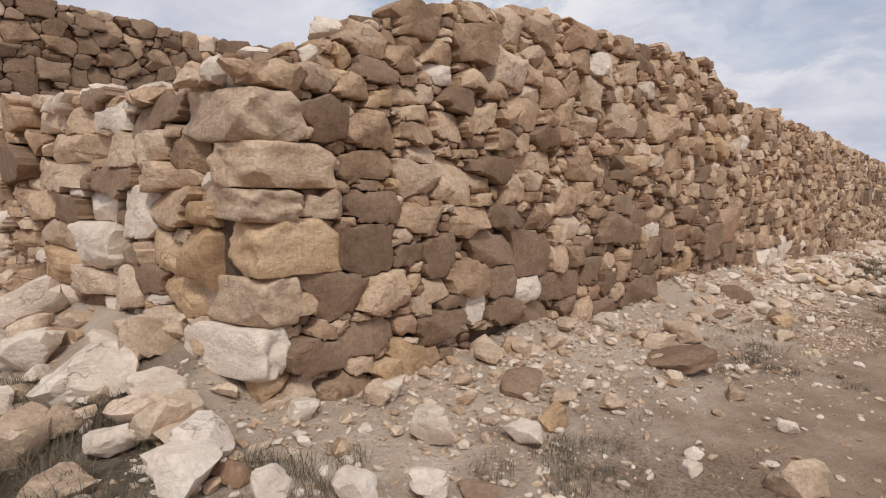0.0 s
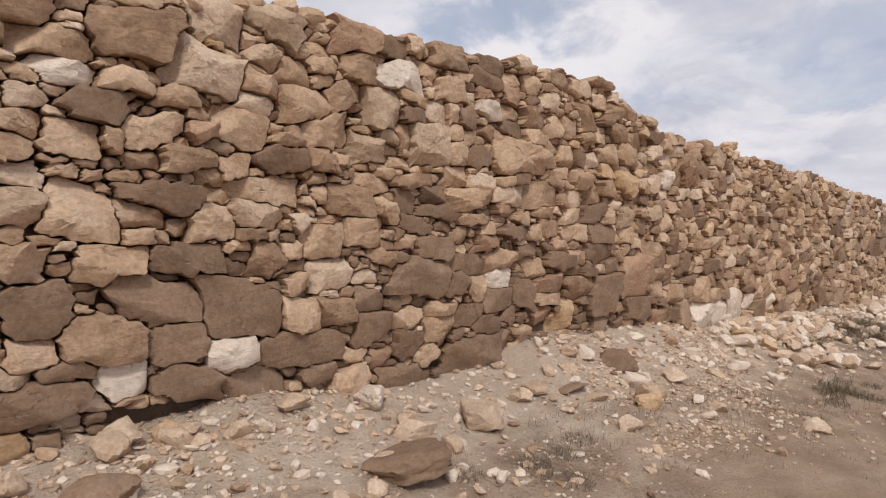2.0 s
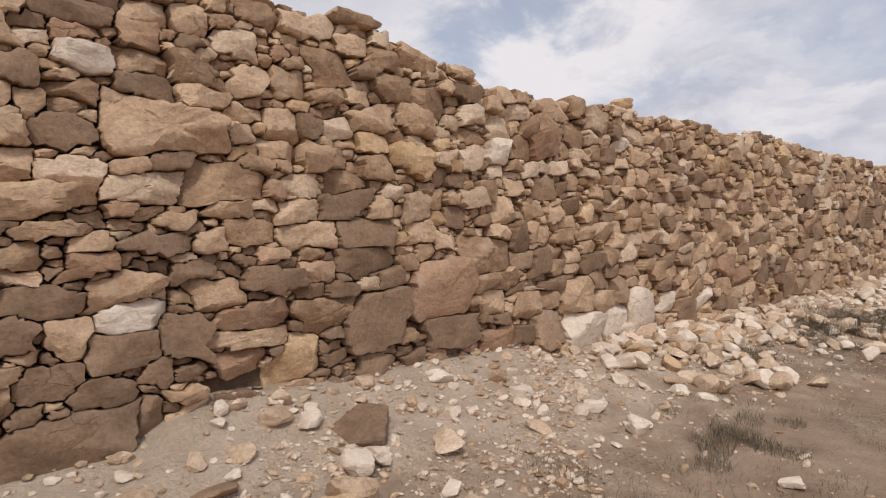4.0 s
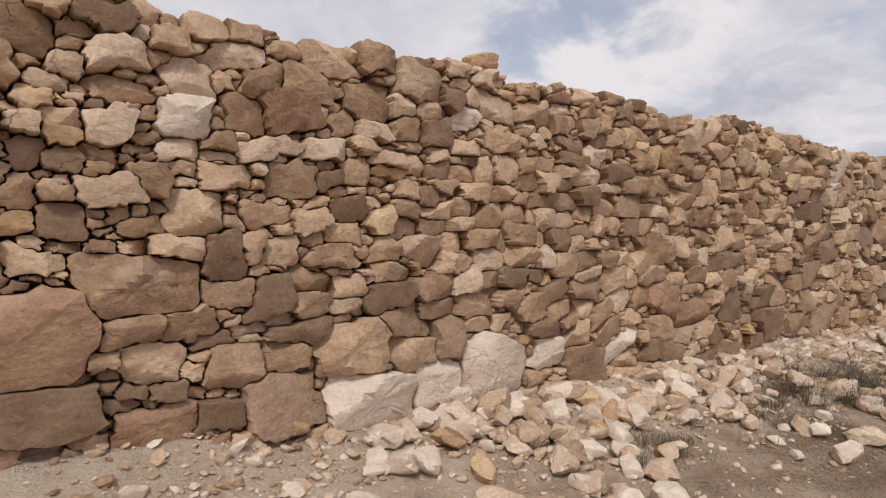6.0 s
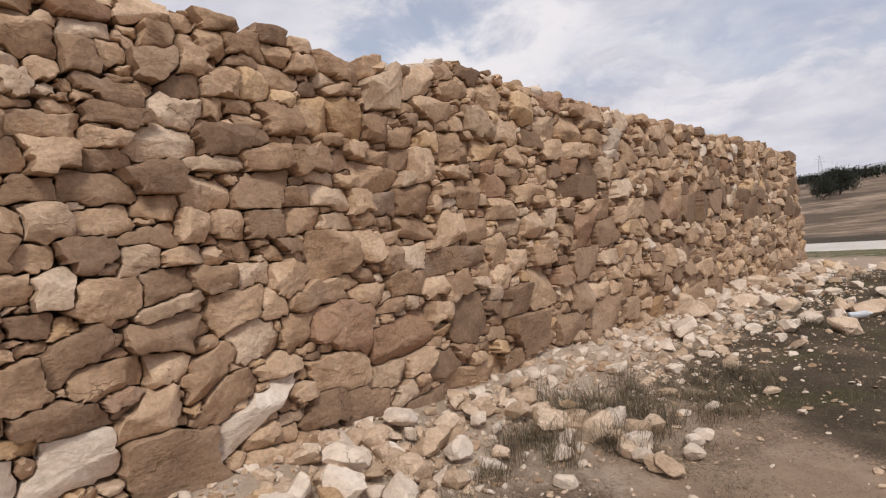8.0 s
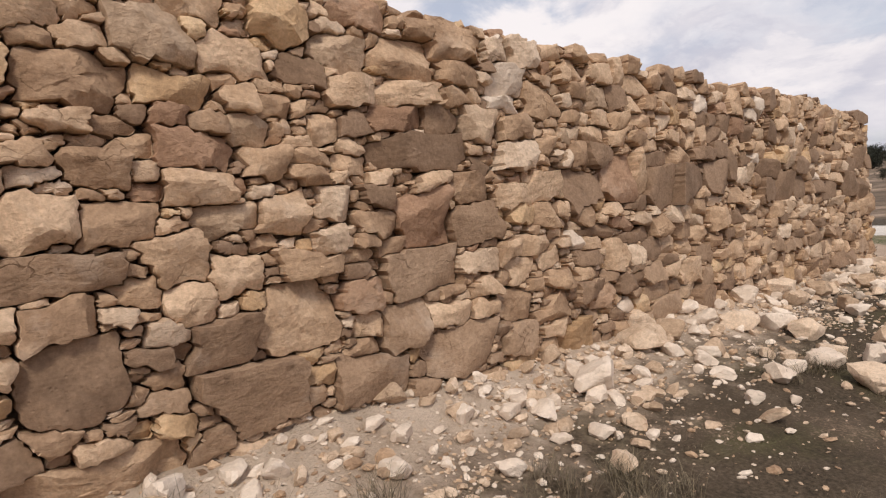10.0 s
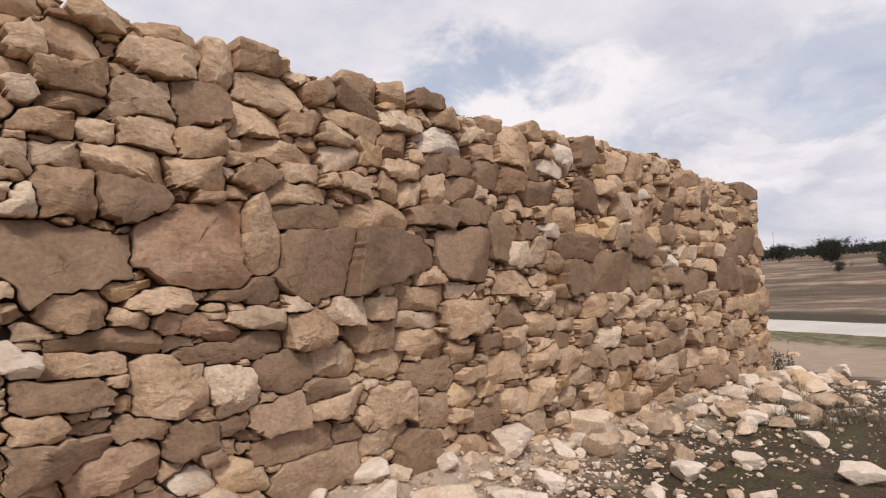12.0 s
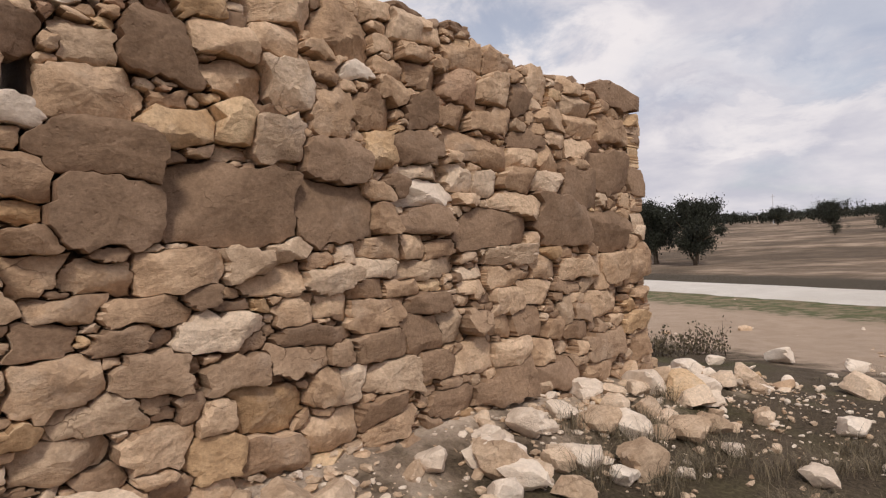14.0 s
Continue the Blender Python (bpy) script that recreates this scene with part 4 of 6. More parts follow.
def south_tone(x, z, tone, r):
    """The browns are lighter along the middle of the wall, the low courses darker towards its end."""
    if tone == "brown" and 8.6 < x < 17 and r < 0.7:
        return "umber"
    if tone == "tan" and x > 13 and z < 0.95 and r < 0.45:
        return "umber"
    if tone == "tan" and r > 0.84 and not (x < 8.6 and z < 1.35):
        return "pale"
    return tone


def lay(rng, u0, u1, bottom, top, placed=(), mix=MIX, sizes=((0.15, 0.095), (0.12, 0.068), (0.09, 0.052), (0.065, 0.036), (0.04, 0.022)), voids=()):
    """Lays stones on a face: the known ones first, then ever smaller ones into the room that is left.
    Returns for each stone its middle, its outline round that middle, and its tone."""
    res = 0.0125
    vlo, vhi = min(bottom(u0), bottom(u1)) - 0.15, max(top(u0 + (u1 - u0) * k / 40) for k in range(41)) + 0.15
    nu, nv = int((u1 - u0) / res) + 1, int((vhi - vlo) / res) + 1
    us, vs = u0 + np.arange(nu) * res, vlo + np.arange(nv) * res
    lo, hi = np.array([bottom(u) for u in us]), np.array([top(u) for u in us])
    hi = hi + np.array([0.06 * noise.noise((u * 4.0, 0, 7)) for u in us])
    inside = (vs[:, None] >= lo[None, :]) & (vs[:, None] <= hi[None, :])
    for a, b, c, d in voids:
        inside &= ~((us[None, :] > a) & (us[None, :] < b) & (vs[:, None] > c) & (vs[:, None] < d))
    taken = np.zeros((nv, nu), bool)
    dist = np.full((nv, nu), 9.0)
    owner = np.full((nv, nu), -1)
    stones = []

    def window(cu, cv, r):
        return (slice(max(0, int((cv - r - vlo) / res)), max(0, int((cv + r - vlo) / res) + 2)), slice(max(0, int((cu - r - u0) / res)), max(0, int((cu + r - u0) / res) + 2)))

    def cuts(a, b, ang, corners):
        """The sides of a rough block: four that lean a little, and some knocked-off corners."""
        sides = []
        for k, h in ((0, a), (1, b), (2, a), (3, b)):
            th = k * math.pi / 2 + ang + rng.gauss(0, 0.13 if k % 2 else 0.26)
            sides.append((math.cos(th), math.sin(th), h))
        for k in range(4):
            if rng.random() < corners:
                su, sv = (1, -1, -1, 1)[k], (1, 1, -1, -1)[k]
                th = math.atan2(sv * a * rng.uniform(0.6, 1.5), su * b * rng.uniform(0.6, 1.5))
                reach = abs(math.cos(th)) * a + abs(math.sin(th)) * b
                sides.append((math.cos(th + ang), math.sin(th + ang), reach * rng.uniform(0.7, 0.92)))
        return sides

    def measure_to(w, cu, cv, sides):
        du, dv = us[w[1]][None, :] - cu, vs[w[0]][:, None] - cv
        d = None
        for p_, q_, h in sides:
            e = du * p_ + dv * q_ - h
            d = e if d is None else np.maximum(d, e)
        return d

    def put(cu, cv, a, b, ang, tone, sides):
        w = window(cu, cv, max(a, b) * 1.25 + 0.07)
        d = measure_to(w, cu, cv, sides)
        if d.size == 0:
            return
        k = len(stones)
        better = d < dist[w]
        dist[w][better], owner[w][better] = d[better], k
        taken[w] |= d < -0.004
        stones.append((cu, cv, a, b, ang, tone))

    for cu, cv, a, b, tone, lean in placed:
        ang = lean + rng.gauss(0, 0.05)
        a, b = a * 0.97, b * 0.96
        if callable(mix):
            tone = south_tone(cu, cv, tone, rng.random())
        put(cu, cv, a, b, ang, tone, cuts(a, b, ang, 0.7 if tone == "brown" else 0.22))
    for a0, b0 in sizes:
        tries = int((u1 - u0) * 2.2 / (a0 * b0 * 4) * (3.0 if a0 > 0.1 else 4.0 if a0 > 0.05 else 1.6))
        for _ in range(tries):
            cu, cv = rng.uniform(u0, u1), rng.uniform(vlo, vhi)
            i, j = int((cv - vlo) / res), int((cu - u0) / res)
            if not inside[i, j] or taken[i, j]:
                continue
            a, b = a0 * rng.uniform(0.8, 1.25), b0 * rng.uniform(0.75, 1.3)
            ang = rng.gauss(0, 0.13)
            sides = cuts(a, b, ang, 0.22)
            w = window(cu, cv, max(a, b))
            d = measure_to(w, cu, cv, sides)
            if (taken[w] & (d < -0.012)).any() or not inside[w][d < -0.03 * (b > 0.05)].all():
                continue
            put(cu, cv, a, b, ang, rng.choice(mix(cu, cv) if callable(mix) else mix), sides)
    owner[(~inside) & (dist > 0)] = -1
    owner[dist > 0.06] = -1
    made = []
    for k, (cu, cv, a, b, ang, tone) in enumerate(stones):
        count = 16 if max(a, b) < 0.05 else 28 if max(a, b) < 0.1 else 40 if max(a, b) < 0.17 else 52
        ring = []
        for s in range(count):
            # sample round a rectangle of the stone's own shape, its corners included
            side, along = divmod(4 * s / count, 1.0)
            along = 2 * along - 1
            du, dv = ((a, b * along), (-a * along, b), (-a, -b * along), (a * along, -b))[int(side)]
            c, sn = math.cos(ang), math.sin(ang)
            du, dv = du * c - dv * sn, du * sn + dv * c
            r, ln = 0.0, math.hypot(du, dv)
            step = 0.004 / ln
            r = 0.3
            while r < 1.9:
                i, j = int((cv + dv * r - vlo) / res), int((cu + du * r - u0) / res)
                if not (0 <= i < nv and 0 <= j < nu) or owner[i, j] != k:
                    break
                r += step
            r -= (0.003 + 0.010 * rng.random() ** 2) / ln
            ring.append((du * max(r, 0.3), dv * max(r, 0.3)))
        made.append((cu, cv, ring, tone, min(a, b)))
    return made


def stone_shape(rng, ring, half, tone):
    """A stone seen from its face: the outline is in x and z, the face looks to -y. Chipped by sloping planes."""
    count = len(ring)
    smooth = tone in ("brown", "umber")
    wide = max(abs(u) for u, v in ring)
    if half < 0.035:
        proud = rng.uniform(-0.06, -0.005)
    else:
        proud = rng.uniform(-0.045, 0.04) + min(0.02, half * 0.12)
    cut = [(0.03, rng.gauss(0, 0.13), rng.gauss(0.05, 0.2))]
    turn = rng.uniform(0, 6.28)
    chips = rng.choice((1, 2)) if smooth else rng.choice((2, 2, 3, 3, 4))
    for k in range(chips):
        th = turn + 6.28 * (k + rng.uniform(-0.35, 0.35)) / chips
        sl = rng.uniform(0.3, 1.0) * (0.6 if smooth else 1.0)
        reach = 1 / math.sqrt((math.cos(th) / wide) ** 2 + (math.sin(th) / max(half, 0.02)) ** 2)
        cut.append((0.03 + sl * reach * rng.uniform(0.25, 0.9) * (1.3 if smooth else 1.0), -sl * math.cos(th), -sl * math.sin(th)))
    seed = rng.uniform(0, 900)
    layers = [(0.92, 0.16), (0.99, 0.07), (1.0, 0.006), (0.985, 0.0), (0.87, -0.003), (0.66, -0.004), (0.42, -0.005), (0.2, -0.005)]
    if half < 0.035:
        layers = [(0.9, 0.1), (1.0, 0.03), (0.95, 0.0), (0.55, -0.004)]
    verts = []
    rough = min(0.012, half * 0.1) * (0.5 if smooth else 1.0)

    def hewn(x, z):
        return max(-0.055, min(o + p * x + q * z for o, p, q in cut))

    for sc, dep in layers:
        for u, v in ring:
            x, z = u * sc, v * sc
            front = dep < 0.02
            y = dep - proud - hewn(x, z) if front else dep
            nz = noise.noise((x * 10 + seed, z * 10, seed)) * 0.7 + noise.noise((x * 30, z * 30 + seed, seed)) * 0.9
            y += (1 if front else 0.4) * rough * nz
            x += rough * 0.3 * noise.noise((x * 20, z * 20, seed + 5))
            z += rough * 0.4 * noise.noise((x * 20, z * 20, seed + 9))
            verts.append((x, y, z))
    verts.append((0, -0.006 - proud - hewn(0, 0), 0))
    faces = []
    for i in range(len(layers) - 1):
        for s in range(count):
            a, b = i * count + s, i * count + (s + 1) % count
            faces.append((a, b, b + count, a + count))
    i = (len(layers) - 1) * count
    faces += [(i + s, i + (s + 1) % count, len(verts) - 1) for s in range(count)]
    return verts, faces


def build_wall(name, rng, made, place, parent, single=lambda u, v, h: False):
    """Stones of a face as parts of the wall; those outside the chosen stretch are joined. place(u, v) gives the place on the wall; turn is its heading."""
    joined = [], [], [], []
    tones = list(TONES)
    for cu, cv, ring, tone, half in made:
        verts, faces = stone_shape(rng, ring, half, tone)
        at, turn = place(cu, cv)
        mt = Matrix.Translation(at) @ Matrix.Rotation(turn, 4, "Z")
        if single(cu, cv, half):
            me = mesh("stone", verts, faces, STONE[tone, "object"], smooth=True)
            me.set_sharp_from_angle(angle=radians(27))
            ob = part("stone", me, parent)
            ob.matrix_local = mt
        else:
            o = len(joined[0])
            joined[0].extend([tuple(mt @ Vector(v)) for v in verts])
            joined[1].extend([tuple(i + o for i in f) for f in faces])
            joined[2].extend([tones.index(tone)] * len(faces))
    if joined[0]:
        me = mesh(name + "_stones", joined[0], joined[1], *[STONE[t, "island"] for t in tones], smooth=True, mat_ids=joined[2])
        me.set_sharp_from_angle(angle=radians(27))
        tagged(part("small_stones", me, parent), "packed rough limestone pieces between the larger stones", kind="stuff")


def core(name, outline, thick, place, label):
    """The earth and rubble heart of a wall: a slab with a rough top. outline: (u, bottom, top)."""
    verts, faces = [], []
    for u, lo, hi in outline:
        for v, dep in ((lo - 0.5, 0.09), (hi - 0.05, 0.09), (hi - 0.03 + 0.05 * noise.noise((u * 5, 1, 1)), thick * 0.5), (hi - 0.06, thick), (lo - 0.5, thick)):
            at, turn = place(u, v)
            q = Matrix.Translation(at) @ Matrix.Rotation(turn, 4, "Z") @ Vector((0, dep, 0))
            verts.append(tuple(q))
    m = len(outline)
    for i in range(m - 1):
        for j in range(5):
            a, b = i * 5 + j, i * 5 + (j + 1) % 5
            faces.append((a, a + 5, b + 5, b))
    faces += [tuple(range(5)), tuple(range((m - 1) * 5 + 4, (m - 1) * 5 - 1, -1))]
    return tagged(new(name, mesh(name, verts, faces, CORE)), label, "wall", kind="structure")


def south_place(u, v):
    return Vector((u, (v - 1.35) * BATTER, v)), 0.0


def west_place(u, v):
    return Vector((1.44 + (v - 1.3) * 0.02, u, v)), -math.pi / 2


def north_place(u, v):
    return Vector((u, 6.0, v)), 0.0


def east_place(u, v):
    return Vector((24.60 - (v - 1.3) * 0.03, u, v)), math.pi / 2


WEST_PLACED = []


def block(y, z, w, h, tone):
    """A stone of the west wall that is known by its place and size."""
    WEST_PLACED.append((-y, z, w / 2, h / 2, tone, 0.0))


def west_blocks():
    block(3.25, 2.00, 0.71, 0.23, "tan")
    block(2.52, 1.92, 0.63, 0.15, "pale")
    block(1.93, 1.86, 0.50, 0.15, "tan")
    block(1.47, 1.83, 0.37, 0.13, "chalk")
    block(0.88, 1.80, 0.81, 0.15, "brown")
    block(1.99, 1.70, 1.02, 0.18, "tan")
    block(1.29, 1.66, 0.38, 0.21, "pale")
    block(0.92, 1.64, 0.36, 0.17, "pale")
    block(0.53, 1.59, 0.40, 0.19, "tan")
    block(3.24, 1.66, 0.85, 0.28, "brown")
    block(2.77, 1.80, 0.56, 0.12, "tan")
    block(2.28, 1.53, 0.86, 0.21, "pale")
    block(1.42, 1.49, 0.60, 0.14, "brown")
    block(0.78, 1.49, 0.67, 0.13, "tan")
    block(3.17, 1.43, 0.77, 0.14, "tan")
    block(2.10, 1.33, 0.46, 0.18, "brown")
    block(1.63, 1.34, 0.47, 0.17, "chalk")
    block(1.06, 1.31, 0.35, 0.30, "chalk")
    block(0.68, 1.33, 0.39, 0.18, "tan")
    block(2.66, 1.33, 0.67, 0.17, "tan")
    block(2.37, 1.16, 0.67, 0.16, "pale")
    block(1.68, 1.11, 0.70, 0.27, "chalk")
    block(2.23, 0.96, 0.75, 0.24, "ochre")
    block(1.11, 1.09, 0.31, 0.12, "pale")
    block(0.73, 1.11, 0.43, 0.18, "ochre")
    block(3.08, 1.09, 0.76, 0.12, "tan")
    block(0.42, 1.12, 0.17, 0.25, "ochre")
    block(1.61, 0.90, 0.52, 0.13, "pale")
    block(1.18, 0.91, 0.34, 0.22, "pale")
    block(0.88, 0.96, 0.25, 0.15, "brown")
    block(0.57, 0.91, 0.41, 0.20, "ochre")
    block(2.20, 0.74, 0.53, 0.18, "chalk")
    block(3.25, 0.82, 1.15, 0.13, "tan")
    block(0.86, 0.74, 0.56, 0.17, "pale")
    block(0.78, 0.62, 0.38, 0.15, "tan")


west_blocks()


def south_foot(x):
    return foot_height(x) - 0.14


def west_top(u):
    return 1.86 + 0.095 * u


def west_foot(u):
    return 0.42


def north_top(u):
    return 3.74 - 0.005 * (u - 2)


BLOCKS = (
    (1.43, 1.60, 0.585, 0.815, 0.60, "chalk", "white chalk corner block"),
    (1.46, 1.68, 0.82, 1.04, 0.46, "pale", "pale limestone corner block"),
    (1.47, 1.93, 1.04, 1.295, 0.26, "ochre", "large ochre corner block"),
    (1.44, 1.70, 1.295, 1.44, 0.50, "pale", "thin overhanging corner slab"),
    (1.43, 1.90, 1.44, 1.645, 0.38, "tan", "layered limestone corner block"),
    (1.41, 1.74, 1.645, 1.87, 0.56, "pale", "big top corner block"),
)
HOLE = (20.13, 20.27, 1.80, 1.99)
rng = random.Random(11)
xs = [1.5 + 0.29 * k for k in range(80)]
wall_south_a = core("wall_south", [(x, foot_height(x) - 0.2, south_top(x)) for x in xs if x < HOLE[0]] + [(HOLE[0], 0.1, south_top(HOLE[0]))], 0.66, south_place, "long ruined dry-stone wall of tan and brown limestone")
wall_south_b = core("wall_south", [(HOLE[1], 0.0, south_top(HOLE[1]))] + [(x, foot_height(x) - 0.2, south_top(x)) for x in xs if HOLE[1] < x < 24.52], 0.66, south_place, "end of the ruined dry-stone wall, tan limestone")
for lo_, hi_ in ((0.1, HOLE[2]), (HOLE[3] + 0.2, 2.57)):
    core("wall_south", [(HOLE[0], lo_ + 0.4 * (lo_ > 1), hi_), (HOLE[1], lo_ + 0.4 * (lo_ > 1), hi_)], 0.66, south_place, "rubble heart of the wall round a small opening")
wall_west = core("wall_west", [(0.06 + 0.3 * k, 0.2, west_top(0.3 * k)) for k in range(20)], 0.6, west_place, "lower end wall of rough pale limestone blocks")
wall_north = core("wall_north", [(1.5 + 0.5 * k, 0.3, north_top(0.5 * k)) for k in range(20)], 0.6, north_place, "higher back wall of dark weathered stone")

made = lay(rng, 1.5, 24.60, south_foot, south_top, PLACED, south_mix, voids=[HOLE, (6.02, 6.45, 0.665, 0.755), (4.93, 5.12, 0.52, 0.60), (2.95, 3.4, 0.40, 0.565)] + [(1.0, x1 - 0.03, z0, z1) for x0, x1, z0, z1, *_ in BLOCKS])
made.sort(key=lambda s: -s[4])
big = set()
for s in made[:300]:
    big.add((s[0], s[1]))
build_wall("south", rng, made, south_place, wall_south_a, lambda u, v, h: (u, v) in big)
made = lay(rng, -5.9, -0.3, lambda u: west_foot(-u), lambda u: west_top(-u), WEST_PLACED, mix=["tan"] * 5 + ["pale"] * 6 + ["ochre"] * 2 + ["chalk"] * 2 + ["brown"], sizes=((0.3, 0.12), (0.22, 0.08), (0.14, 0.05), (0.08, 0.03)))
build_wall("west", rng, made, lambda u, v: west_place(-u, v), wall_west, lambda u, v, h: h > 0.06)
made = lay(rng, 1.6, 10.8, lambda u: 1.0, north_top, sizes=((0.14, 0.1), (0.1, 0.075), (0.08, 0.055), (0.05, 0.035)))
build_wall("north", rng, [(u, v, r, "brown" if rng.random() < 0.65 else t, h) for u, v, r, t, h in made], north_place, wall_north)
made = lay(rng, 0.0, 0.62, lambda u: 0.1, lambda u: 2.42)
build_wall("east", rng, made, east_place, wall_south_b)


# ---- loose stones ----
def rock_mesh(seed, tone, per="object", sub=3, boxy=0.0, rough=1.0):
    """An angular lump about one metre across, cut by random planes and worn, standing on z = 0."""
    r = random.Random(seed)
    bm = bmesh.new()
    bmesh.ops.create_icosphere(bm, subdivisions=sub, radius=1)
    planes = [(Vector(d), r.uniform(0.34, 0.5) + 0.1 * (boxy > 0)) for d in ((1, 0, 0), (-1, 0, 0), (0, 1, 0), (0, -1, 0), (0, 0, 1), (0, 0, -1))]
    if not boxy:
        planes = [((d + Vector((r.gauss(0, 0.4), r.gauss(0, 0.4), r.gauss(0, 0.4)))).normalized(), h) for d, h in planes]
    for _ in range(5):
        d = Vector((r.gauss(0, 1), r.gauss(0, 1), r.gauss(0, 1))).normalized()
        planes.append((d, r.uniform(0.34, 0.52) + 0.2 * boxy))
    for v in bm.verts:
        d = v.co.normalized()
        rad = min(h / max(0.05, d.dot(nn)) for nn, h in planes)
        rad = min(rad, 0.80)
        q = d * rad
        s = seed * 3.7
        rad *= 1 + rough * (0.06 * noise.noise((q.x * 3 + s, q.y * 3, q.z * 3)) + 0.045 * noise.noise((q.x * 15, q.y * 15 + s, q.z * 15)) + 0.05 * noise.noise((q.x * 8, q.y * 8 + s, q.z * 8)))
        v.co = d * rad
    lo = [min(v.co[k] for v in bm.verts) for k in range(3)]
    hi = [max(v.co[k] for v in bm.verts) for k in range(3)]
    for v in bm.verts:
        v.co = Vector([(v.co[k] - lo[k]) / (hi[k] - lo[k]) - (0.5 if k < 2 else 0) for k in range(3)])
    me = bpy.data.meshes.new("rock")
    bm.to_mesh(me)
    bm.free()
    me.materials.append(STONE[tone, per])
    me.shade_smooth()
    me.set_sharp_from_angle(angle=radians(24 if sub < 4 else 40))
    return me


ROCK_CACHE = {}
ROCK_WORDS = dict(tan="rough tan limestone lump fallen on the ground", brown="smooth brown boulder half sunk in the soil",
                  chalk="chalky white limestone block lying on the ground", pale="pale dusty limestone lump fallen from the wall", ochre="ochre-stained limestone lump among the rubble",
                  rust="rust-brown stone lying among the rubble")
rock_rng = random.Random(5)


def rock_data(tone):
    key = (rock_rng.randrange(9), tone)
    if key not in ROCK_CACHE:
        ROCK_CACHE[key] = rock_mesh(key[0] * 7 + len(tone), tone, sub=4 if tone == "brown" else 3, boxy=0.4 if tone == "brown" else 0.0)
    return ROCK_CACHE[key]


def rock(x, y, w, tone, high=None):
    """A fallen stone of width w, sunk a little into the ground."""
    if tone == "tan":
        tone = "pale" if rock_rng.random() < 0.62 else "chalk"
    ob = new("stone", rock_data(tone))
    sx, sy = w * rock_rng.uniform(0.95, 1.1), w * rock_rng.uniform(0.7, 0.95)
    sz = high or w * (rock_rng.uniform(0.5, 0.75) if tone != "brown" else 0.26)
    ob.matrix_world = Matrix.LocRotScale((x, y, ground_height(x, y) - (0.3 if tone == "brown" else 0.12) * sz),
                                         Euler((rock_rng.gauss(0, 0.14), rock_rng.gauss(0, 0.14), rock_rng.uniform(0, 6.28))), (sx, sy, sz))
    return tagged(ob, ROCK_WORDS[tone], "stone", "fallen stones at the wall")


def rubble_1():
    rock(0.95, 1.25, 0.32, "tan")
    rock(1.18, 0.36, 0.24, "chalk")
    rock(1.05, 0.22, 0.26, "tan")
    rock(1.17, 0.00, 0.12, "rust", 0.11)
    rock(1.38, 0.12, 0.12, "tan")
    rock(0.90, 0.62, 0.20, "tan")
    rock(0.83, 0.40, 0.19, "tan")
    rock(1.09, -0.11, 0.28, "tan", 0.14)
    rock(0.97, -0.34, 0.26, "chalk")
    rock(1.12, -0.40, 0.15, "rust")
    rock(1.15, -0.57, 0.15, "chalk", 0.13)
    rock(1.38, -0.75, 0.17, "chalk", 0.14)
    rock(1.95, -0.61, 0.21, "chalk", 0.19)
    rock(2.27, -0.87, 0.20, "tan")
    rock(2.53, -0.87, 0.17, "ochre", 0.13)
    rock(2.95, -0.95, 0.16, "tan")
    rock(2.78, -0.53, 0.26, "brown", 0.16)
    rock(2.51, -0.31, 0.14, "tan", 0.11)
    rock(2.89, -0.18, 0.18, "tan")
    rock(2.82, -1.82, 0.21, "tan", 0.17)
    rock(2.62, -1.47, 0.11, "tan")
    rock(3.53, -1.64, 0.10, "tan")
    rock(0.90, 0.13, 0.21, "tan")
    rock(0.71, 0.02, 0.24, "tan", 0.08)
    rock(1.20, 1.94, 0.40, "tan")
    rock(1.23, 2.58, 0.23, "tan")
    rock(1.65, -0.85, 0.18, "tan")
    rock(1.78, -1.00, 0.20, "brown")
    rock(1.03, 0.49, 0.15, "tan")
    rock(0.70, 0.44, 0.15, "tan")
    rock(1.38, 0.61, 0.16, "tan")
    rock(1.21, 0.64, 0.16, "tan")
    rock(3.82, -1.30, 0.13, "tan")
    rock(3.76, -0.22, 0.18, "tan")
    rock(2.96, -0.12, 0.19, "tan")


def rubble_2():
    rock(4.01, -0.86, 0.48, "brown")
    rock(4.25, -0.66, 0.23, "tan")
    rock(4.25, -0.25, 0.21, "chalk")
    rock(4.40, -0.79, 0.12, "tan")
    rock(4.77, -0.64, 0.29, "tan")
    rock(5.52, -0.51, 0.17, "tan")
    rock(5.68, -1.16, 0.18, "tan")
    rock(5.81, -0.60, 0.22, "brown")
    rock(6.18, -1.02, 0.20, "ochre")
    rock(6.29, -0.94, 0.25, "tan")
    rock(6.31, -0.24, 0.17, "tan")
    rock(6.45, -1.32, 0.13, "tan")
    rock(6.45, -0.76, 0.19, "chalk")
    rock(6.46, -0.32, 0.17, "tan")
    rock(6.59, -0.71, 0.18, "chalk")
    rock(6.71, -0.43, 0.36, "brown")
    rock(7.04, -0.80, 0.21, "tan")
    rock(7.19, -1.82, 0.18, "tan")
    rock(7.90, -0.60, 0.21, "tan")


